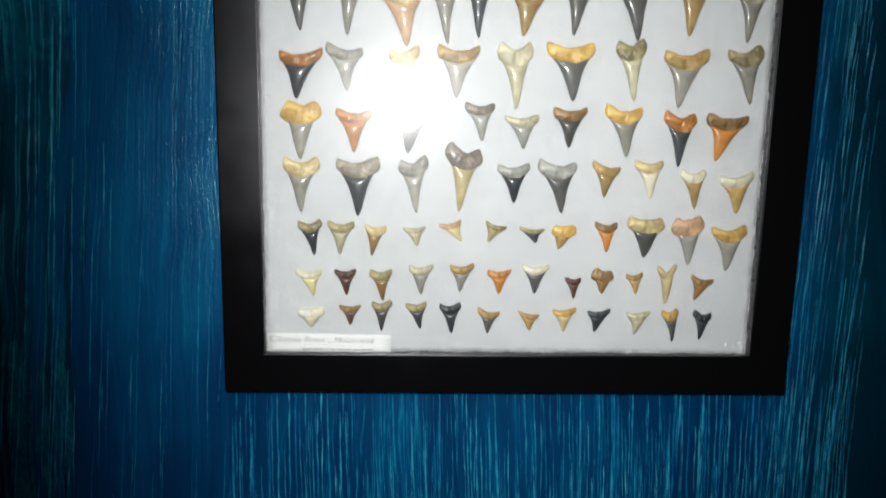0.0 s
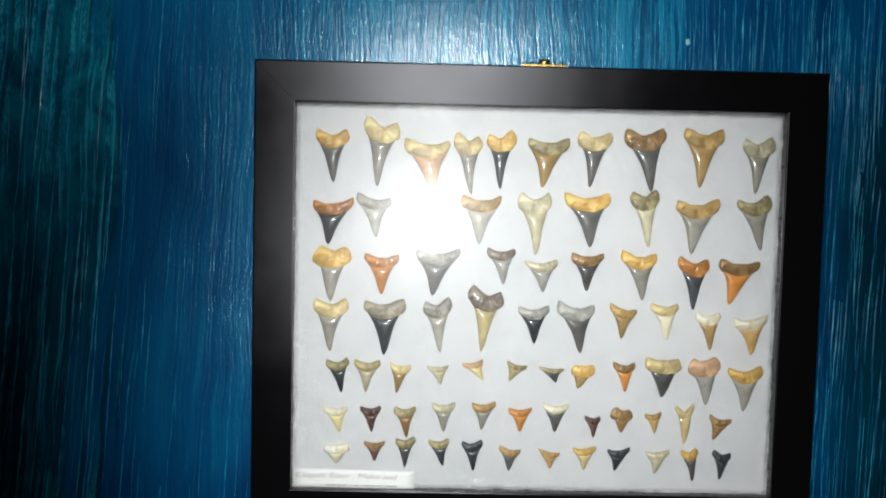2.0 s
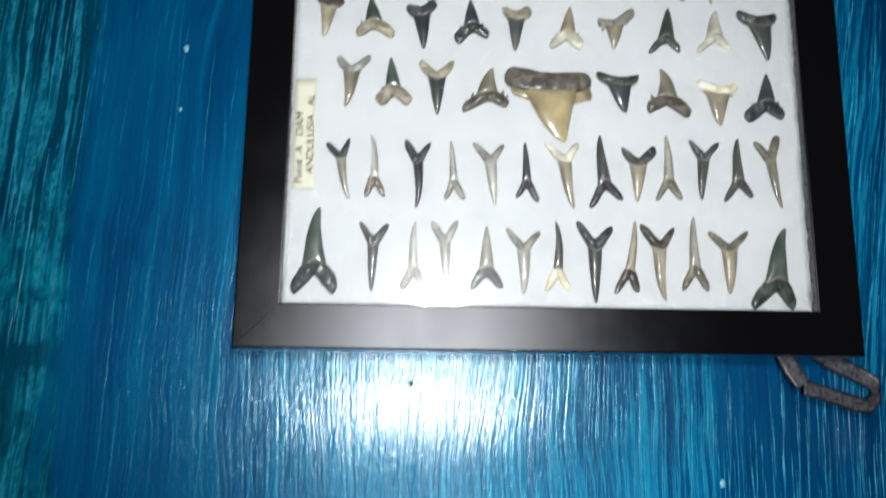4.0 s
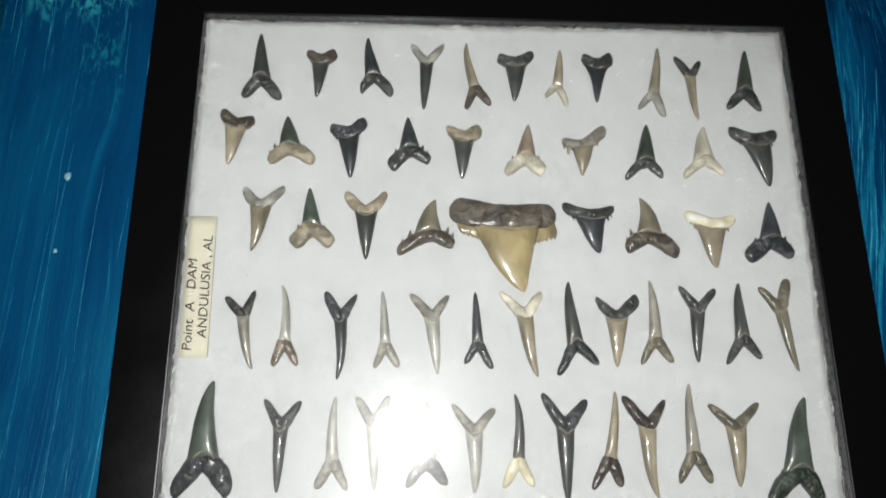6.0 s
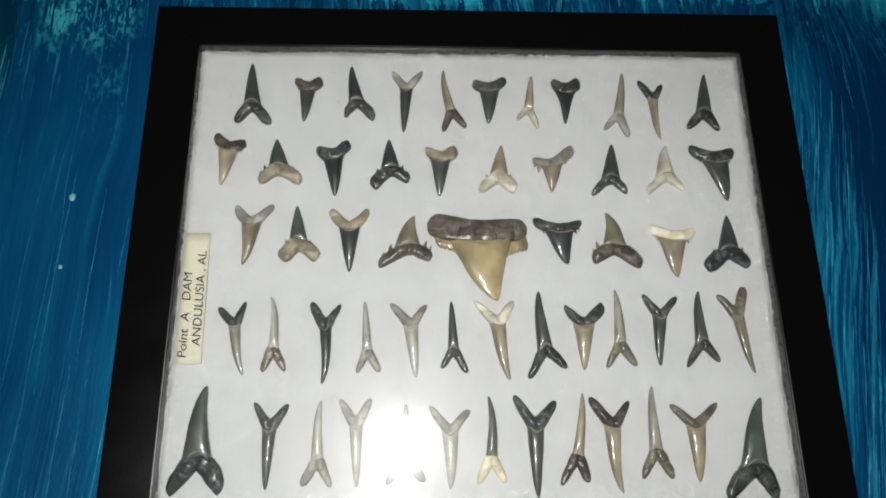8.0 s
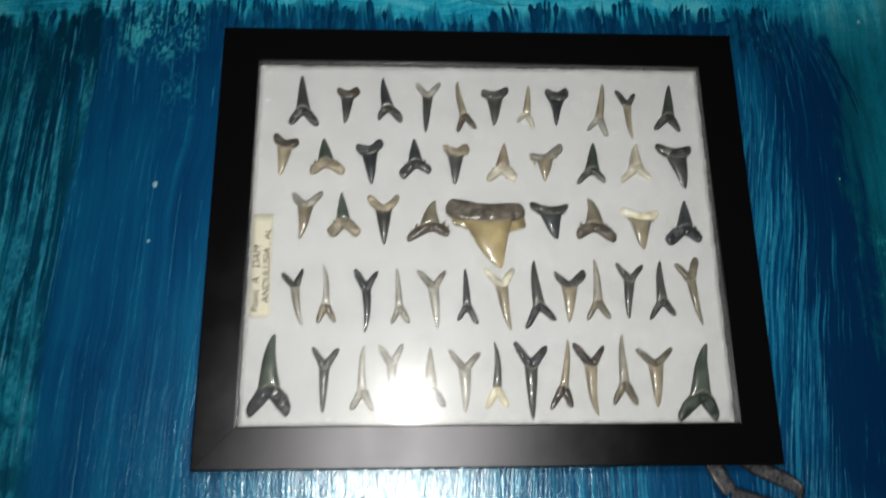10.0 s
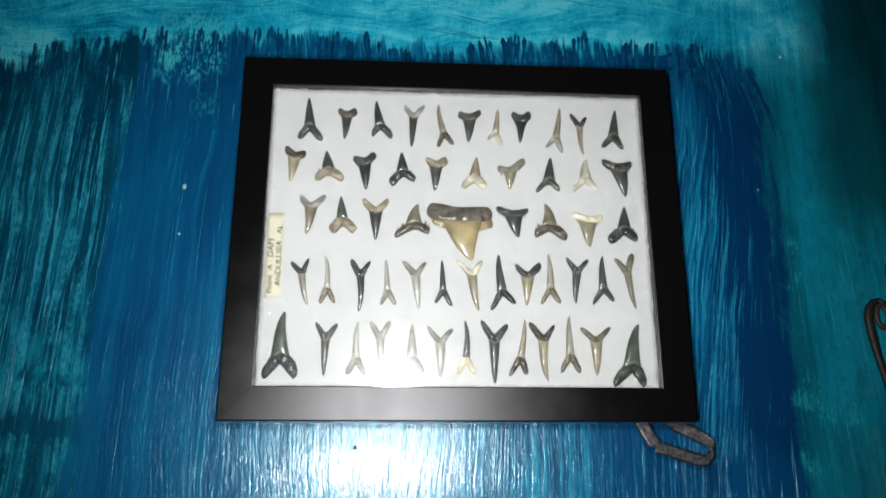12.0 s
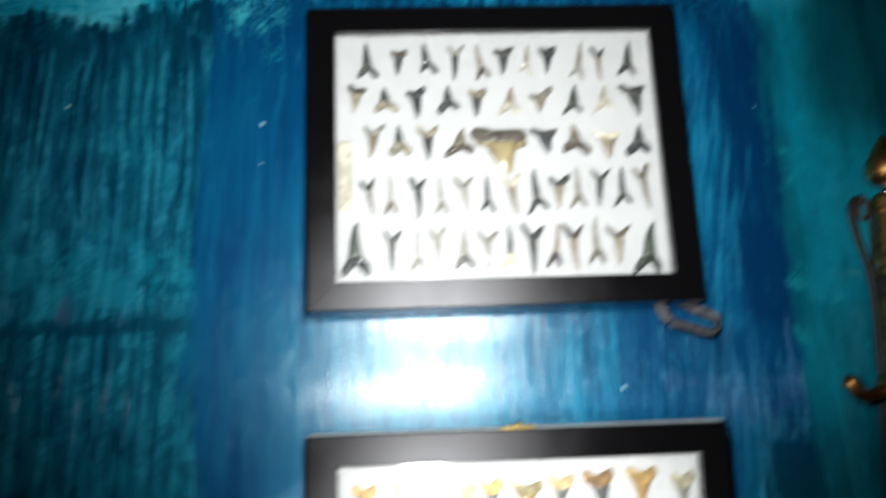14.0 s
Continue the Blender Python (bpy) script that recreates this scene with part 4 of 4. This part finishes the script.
teeth_row(LOWER, [
    (-107.1, -58.7, 12.9, 170, 14.2, -0.15, 'Myc'), (-87.8, -58.4, 12.4, 177, 11.9, -0.04, 'MRR'), (-69.2, -58.3, 14.9, 176, 12.6, -0.00, 'Mnv'),
    (-48.2, -55.6, 14.1, 179, 13.5, 0.07, 'MGP'), (-26.3, -55.1, 13.3, 185, 13.6, 0.17, 'MGm'), (-6.6, -57.7, 11.8, 181, 13.2, 0.08, 'MOO'),
    (12.6, -54.8, 14.0, 181, 15.4, 0.04, 'MDc'), (32.7, -61.6, 10.3, 177, 8.9, -0.10, 'MRR'), (48.7, -57.1, 11.7, 181, 11.2, -0.10, 'Fnn'),
    (65.6, -59.1, 10.0, 174, 9.6, 0.04, 'Mmm'), (83.0, -54.1, 19.0, 180, 10.7, 0.14, 'Yyy'), (102.9, -60.8, 11.6, 198, 12.8, 0.09, 'Mnn')])
teeth_row(LOWER, [
    (-105.9, -79.2, 9.7, 180, 14.4, 0.06, 'Fcc'), (-85.3, -77.6, 9.7, 180, 12.0, 0.02, 'MRn'), (-68.5, -75.2, 14.5, 181, 11.3, 0.11, 'MDv'),
    (-50.7, -75.8, 13.1, 170, 12.0, -0.08, 'MKv'), (-32.4, -76.2, 14.7, 177, 12.3, 0.03, 'MKK'), (-11.7, -79.7, 11.4, 182, 12.4, -0.13, 'MDm'),
    (9.5, -81.0, 8.8, 175, 11.8, -0.33, 'Mmm'), (28.9, -78.5, 11.3, 181, 13.2, 0.12, 'MyY'), (47.9, -79.2, 11.0, 191, 12.5, 0.29, 'MKK'),
    (69.2, -79.7, 11.6, 189, 13.2, 0.25, 'MPP'), (86.0, -78.5, 15.9, 173, 9.6, -0.01, 'MDY'), (104.2, -79.7, 13.7, 184, 10.7, -0.11, 'MKK')])
teeth_row(UPPER, [
    (-103.0, 63.5, 31.7, 356, 15.7, -0.12, 'Add'), (-78.1, 88.2, 21.5, 184, 13.2, 0.06, 'TdB'), (-53.6, 67.1, 27.6, 351, 14.5, -0.23, 'AKd'),
    (-31.5, 92.3, 30.3, 183, 14.5, 0.08, 'VdS'), (-9.2, 61.8, 31.3, 351, 11.0, 0.03, 'VTB'), (7.8, 88.7, 22.3, 183, 16.4, 0.16, 'Tdd'),
    (25.0, 65.3, 25.3, 6, 10.8, -0.30, 'VTp'), (44.3, 88.8, 22.1, 183, 14.6, 0.08, 'MKd'), (66.9, 60.5, 32.2, 9, 11.9, -0.16, 'VVS'),
    (85.1, 87.8, 28.5, 175, 11.2, -0.26, 'VTd'), (108.6, 62.4, 29.9, 7, 14.9, 0.05, 'ANd')], (0, 0.02, -0.03, 0, -0.05, 0.01, 0, 0, 0.01, -0.05, -0.02))
teeth_row(UPPER, [
    (-112.4, 57.0, 22.4, 187, 15.3, -0.13, 'TTB'), (-88.6, 33.8, 22.2, 353, 19.5, -0.11, 'CNT'), (-65.7, 54.0, 24.3, 176, 16.1, 0.17, 'TKK'),
    (-38.7, 33.4, 22.8, 357, 17.7, 0.14, 'CKd'), (-15.8, 52.8, 23.0, 182, 15.6, 0.02, 'TdT'), (9.7, 30.2, 23.7, 6, 17.2, 0.13, 'Cbp'),
    (36.2, 50.9, 19.0, 184, 19.2, 0.40, 'CTg'), (61.4, 29.5, 25.2, 6, 16.8, 0.17, 'ANd'), (87.3, 31.0, 23.3, 6, 18.0, 0.20, 'App'),
    (110.5, 53.9, 25.9, 169, 21.2, -0.24, 'Tdd')], (0.03, 0, 0.01, 0, 0, -0.01, 0, -0.01, -0.07, 0.01))
teeth_row(UPPER, [
    (-99.0, 23.8, 26.5, 188, 17.2, 0.17, 'ATS'), (-78.1, -2.6, 25.7, 355, 16.4, -0.05, 'CNT'), (-56.9, 22.0, 27.6, 179, 18.2, -0.01, 'AdT'),
    (-32.5, -3.8, 22.9, 11, 22.9, 0.35, 'CVB'), (-1.0, 18.3, 39.2, 167, 43.1, -0.27, 'GAB'), (35.9, 17.3, 20.0, 169, 22.2, -0.23, 'TKd'),
    (62.7, -4.3, 25.1, 351, 22.1, -0.24, 'CVB'), (88.0, 14.4, 22.5, 178, 21.6, -0.14, 'TTc'), (112.0, -6.3, 25.7, 5, 19.6, 0.17, 'CKK')], (0.05, 0, 0, -0.07, -0.05, -0.04, 0.08, -0.04, -0.01))
teeth_row(UPPER, [
    (-105.9, -21.8, 29.0, 168, 11.8, 0.02, 'Vgd'), (-86.5, -50.5, 31.7, 355, 9.7, -0.04, 'VSb'), (-65.7, -21.1, 32.8, 181, 12.7, -0.07, 'VKK'),
    (-47.1, -51.1, 30.2, 356, 9.5, -0.02, 'VSg'), (-30.5, -21.2, 30.7, 174, 15.0, -0.14, 'VSg'), (-10.8, -50.5, 29.5, 358, 10.8, -0.21, 'VKK'),
    (6.3, -19.8, 33.3, 170, 16.5, -0.17, 'VTp'), (28.9, -52.2, 35.6, 356, 16.4, 0.19, 'VdK'), (45.9, -21.7, 27.2, 183, 17.8, 0.09, 'ATd'),
    (60.6, -49.3, 33.4, 359, 12.7, 0.04, 'VGV'), (79.6, -17.7, 29.3, 184, 15.2, 0.00, 'Vdd'), (95.9, -48.4, 31.9, 2, 14.4, 0.19, 'Vdd'),
    (111.4, -15.4, 35.2, 170, 12.6, 0.12, 'VVV')], (-0.04, 0.06, 0.05, 0.01, 0, 0, -0.04, -0.03, 0, 0.02, -0.03, -0.04, -0.04))
teeth_row(UPPER, [
    (-115.0, -99.2, 42.0, 2, 22.9, 0.04, 'WNK'), (-86.5, -63.1, 32.5, 181, 13.7, -0.03, 'Vdd'), (-66.9, -96.5, 33.6, 1, 11.5, -0.04, 'VSg'),
    (-52.0, -61.8, 33.2, 178, 12.9, 0.01, 'VSS'), (-31.2, -96.1, 31.6, 0, 14.9, 0.07, 'AGd'), (-13.1, -65.3, 30.8, 180, 16.4, -0.10, 'VSg'),
    (3.8, -96.0, 34.2, 359, 11.3, 0.03, 'Vdc'), (22.4, -61.5, 37.9, 180, 17.7, -0.13, 'VdK'), (37.5, -96.3, 36.0, 8, 11.2, 0.23, 'VTH'),
    (53.7, -62.1, 35.9, 175, 16.7, -0.17, 'VTH'), (71.8, -94.6, 36.8, 1, 12.9, 0.01, 'VGV'), (89.6, -64.0, 30.2, 181, 19.8, 0.04, 'VTV'),
    (109.7, -102.9, 40.8, 12, 22.8, 0.18, 'WNN')], (-0.05, 0, -0.03, 0, 0, 0.02, 0.05, -0.01, 0.02, -0.06, -0.03, 0, -0.06))


# ---- paper labels ----
def paper_label(case, x0, x1, z0, z1, y, turn, material, words, category="label"):
    centre = case.matrix_world @ Matrix.Translation(((x0 + x1) / 2000, y, (z0 + z1) / 2000)) @ pose(0, 0, 0, 0, turn, 0)
    sheet = thing("paper_label", centre, words, category)
    w, h = (x1 - x0) / 2000, (z1 - z0) / 2000
    bm = bmesh.new()
    bmesh.ops.create_grid(bm, x_segments=12, y_segments=4, size=1.0)
    for v in bm.verts:
        a, b = v.co.x * w, v.co.y * h
        v.co = (a, 0.0004 * noise.noise(Vector((a * 60, b * 60, turn))), b)
    paper = part("paper", bm, material, sheet)
    paper.modifiers.new("thick", "SOLIDIFY").thickness = 0.0003
    return sheet


def lettering(sheet, text, size, x, z, material, shear=0.0, stretch=1.0, weight=0.0):
    data = bpy.data.curves.new("lettering", "FONT")
    data.body, data.size, data.shear, data.offset = text, size, shear, weight
    data.align_x, data.align_y = "LEFT", "CENTER"
    ob = new("lettering", data)
    data.materials.append(material)
    ob.parent = sheet
    ob.matrix_basis = pose(x, -0.0010, z, 90) @ Matrix.Diagonal((stretch, 1, 1, 1))
    return ob


sheet = paper_label(UPPER, -151.2, -93.6, -23.6, -12.6, 0.0036, -91, PAPER, "cream paper label with two handwritten lines, on cotton")
lettering(sheet, "Point  A   DAM", 0.0052, -0.0265, 0.0022, INK, 0.15, 1.12)
lettering(sheet, "ANDULUSIA , AL", 0.0052, -0.0215, -0.0032, INK, 0.1, 1.08)
sheet = paper_label(LOWER, -129.0, -63.5, -103.8, -93.6, 0.0040, 0.6, PAPER_WHITE, "white paper label with faded pen writing, on cotton")
lettering(sheet, "Chipola River , Mako and", 0.0044, -0.0318, 0.0021, FADED, 0.25, 1.22, -0.00004)
for bx0, bx1 in ((-0.0150, -0.0095), (-0.0085, -0.0030), (-0.0018, -0.0006), (0.0008, 0.0030), (0.0045, 0.0120), (0.0132, 0.0162), (0.0172, 0.0235)):
    part("writing", box(bmesh.new(), bx0, bx1, -0.0009, -0.0006, -0.0032, -0.0028), FADED, sheet, "", False)


# ---- the satin ribbon loop under the upper case ----
def ribbon():
    """A flat satin ribbon, folded once and turned over at the end: each knot is x, z, distance from the wall and the twist of the band about its length."""
    runs = [[(0.1160, 1.4120, 0.012, 4), (0.1195, 1.4010, 0.013, 6), (0.1235, 1.3925, 0.014, 0), (0.1272, 1.3862, 0.0150, -6)],
            [(0.1272, 1.3850, 0.0156, 24), (0.1360, 1.3825, 0.0160, 20), (0.1450, 1.3797, 0.0156, 14), (0.1530, 1.3772, 0.0150, 16), (0.1590, 1.3765, 0.0140, 40),
             (0.1635, 1.3785, 0.0125, 74), (0.1665, 1.3830, 0.0105, 88), (0.1662, 1.3872, 0.0090, 60), (0.1625, 1.3905, 0.0080, 24), (0.1555, 1.3940, 0.0075, 12), (0.1480, 1.3975, 0.0072, 8), (0.1390, 1.4030, 0.0070, 4), (0.1330, 1.4090, 0.0070, 0)]]
    bm, edges = bmesh.new(), []
    for r, knots in enumerate(runs):
        fine = []
        for i in range(len(knots) - 1):
            for k in range(7 if i == len(knots) - 2 else 6):
                a, b, t = knots[i], knots[i + 1], k / 6
                x, z, d, turn = (p * (1 - t) + q * t for p, q in zip(a, b))
                fine.append((Vector((x, -d + 0.0006 * noise.noise(Vector((i * 1.3 + t * 1.3, r, 1))), z)), turn + 14 * noise.noise(Vector((i * 0.9 + t * 0.9, r + 7, 2)))))
        rings = []
        for n, (q, turn) in enumerate(fine):
            ahead = (fine[min(n + 1, len(fine) - 1)][0] - fine[max(n - 1, 0)][0]).normalized()
            flat = ahead.cross(Vector((0, -1, 0))).normalized()
            across = (flat * math.cos(radians(turn)) + Vector((0, -1, 0)) * math.sin(radians(turn))).normalized()
            up = ahead.cross(across)
            w, h = 0.0037 + 0.0002 * noise.noise(Vector((n * 0.3, r, 0))), 0.00014
            ring = [q + across * (w * k / 3) + up * (h + 0.0005 * noise.noise(Vector((n * 0.35, k * 0.8, r)))) for k in range(3, -4, -1)]
            rings.append(ring + [p - up * 2 * h for p in ring[::-1]])
        loft(bm, rings)
        edges += [[ring[k] for ring in rings] for k in (0, 6)]
    return bm, edges


band, edges = ribbon()
loop = tagged(part("ribbon_loop", band, SATIN, None, "crumpled black satin ribbon loop hanging under the upper case"), "", "ribbon")
# Dark tubes added along both edges, for the black inner faces of the folds.
for edge in edges:
    part("dark_rim", tube(edge, 0.00055, 6), DARK_RIM, loop, "dark rim added for the band's black inner side")


# ---- the bronze dagger that hangs beside the cases ----
def dagger():
    hilt = thing("dagger", pose(0.3182, -0.022, 1.5212, 0, 5.6, 0), "ornamental dagger with turned bronze hilt, hanging on the wall", "dagger")
    part("pommel", turned([(0.004, -0.031), (0.0105, -0.030), (0.0140, -0.026), (0.0158, -0.020), (0.0152, -0.013), (0.0122, -0.0055), (0.0100, -0.0015), (0.0094, -0.0005), (0.0089, 0.0012), (0.0070, 0.0045), (0.0064, 0.0054), (0.0058, 0.0070), (0.0032, 0.0108), (0.0010, 0.0125)]), BRONZE, hilt, "acorn-shaped bronze pommel")
    part("neck", turned([(0.0080, -0.0385), (0.0065, -0.0365), (0.0070, -0.0335), (0.0055, -0.0305)]), STEEL, hilt, "bright metal neck")
    flutes = turned([(0.0122, -0.108), (0.0136, -0.106), (0.0132, -0.101), (0.0112, -0.099), (0.0134, -0.093), (0.0124, -0.086), (0.0114, -0.070), (0.0109, -0.056), (0.0115, -0.0535), (0.0130, -0.0515), (0.0130, -0.044), (0.0115, -0.0405), (0.0085, -0.0385)], 14)
    part("upper_grip", flutes, BRONZE, hilt, "fluted worn bronze grip", False)
    part("band", turned([(0.0138, -0.124), (0.0150, -0.123), (0.0150, -0.110), (0.0138, -0.109)]), LEATHER, hilt, "black leather band")
    part("lower_grip", turned([(0.0138, -0.182), (0.0142, -0.178), (0.0126, -0.166), (0.0119, -0.150), (0.0122, -0.132), (0.0132, -0.124)], 14), BRONZE, hilt, "fluted worn bronze grip", False)
    stud = turned([(0.0045, 0.0), (0.0040, 0.0015), (0.0022, 0.0028), (0.0004, 0.0032)], 16)
    ob = part("stud", stud, STEEL, hilt, "round bright stud")
    ob.matrix_basis = pose(0.002, -0.0147, -0.1165, 90, 0, 0)
    guard = part("guard", turned([(0.012, -0.202), (0.019, -0.200), (0.019, -0.188), (0.0150, -0.182)]), BRONZE, hilt, "dark bronze cross guard")
    for side in (-1, 1):
        part("quillon", tube([(side * 0.012, 0, -0.193), (side * 0.022, -0.001, -0.199), (side * 0.031, -0.002, -0.202), (side * 0.039, -0.003, -0.199), (side * 0.0435, -0.003, -0.192), (side * 0.0440, -0.004, -0.187)], [0.0055, 0.005, 0.0048, 0.0052, 0.0062, 0.0035]), BRONZE, hilt, "curled dark bronze quillon")
    part("blade", box(bmesh.new(), -0.013, 0.013, -0.003, 0.003, -0.46, -0.20, 0.002), BRONZE, hilt, "dark metal sheath", False)
    return hilt


dagger()


# ---- the thin leather strap with a looped end ----
def flat_band(knots, lift, thick):
    """A thin band lying against the wall: each knot is x, z and half its width."""
    rings = []
    for n, (x, z, w) in enumerate(knots):
        ahead = (Vector((knots[min(n + 1, len(knots) - 1)][0], 0, knots[min(n + 1, len(knots) - 1)][1])) - Vector((knots[max(n - 1, 0)][0], 0, knots[max(n - 1, 0)][1]))).normalized()
        side, mid = ahead.cross(Vector((0, 1, 0))), Vector((x, -lift, z))
        out = Vector((0, -thick, 0))
        rings.append([mid - side * w, mid - side * w * 0.7 + out, mid + side * w * 0.7 + out, mid + side * w])
    return loft(bmesh.new(), rings)


strap = thing("leather_strap", pose(0, 0, 0), "thin dark leather strap with a looped end, hanging beside the dagger", "strap")
part("left_leg", flat_band([(0.3045, 1.4868, 0.0019), (0.3000, 1.4855, 0.0025), (0.2960, 1.4805, 0.0031), (0.2945, 1.4740, 0.0034), (0.2950, 1.4640, 0.0033), (0.2962, 1.4520, 0.0030), (0.2982, 1.4400, 0.0027), (0.3003, 1.4280, 0.0025), (0.3018, 1.4160, 0.0030), (0.3020, 1.4050, 0.0033), (0.3005, 1.3800, 0.0033), (0.2965, 1.3400, 0.0033), (0.2850, 1.2400, 0.0033)], 0.0006, 0.0026), LEATHER, strap)
part("right_leg", flat_band([(0.3025, 1.4866, 0.0015), (0.3070, 1.4850, 0.0019), (0.3098, 1.4790, 0.0021), (0.3100, 1.4700, 0.0019), (0.3086, 1.4560, 0.0017), (0.3066, 1.4400, 0.0016), (0.3046, 1.4270, 0.0016), (0.3030, 1.4140, 0.0018)], 0.0012, 0.0022), LEATHER, strap)
part("eyelet", tube([(0.3028 + 0.0042 * math.cos(a), -0.0040, 1.4745 + 0.0080 * math.sin(a)) for a in (2 * math.pi * k / 20 for k in range(21))], 0.0017, 8), LEATHER_WARM, strap, "worn brown eyelet rim")
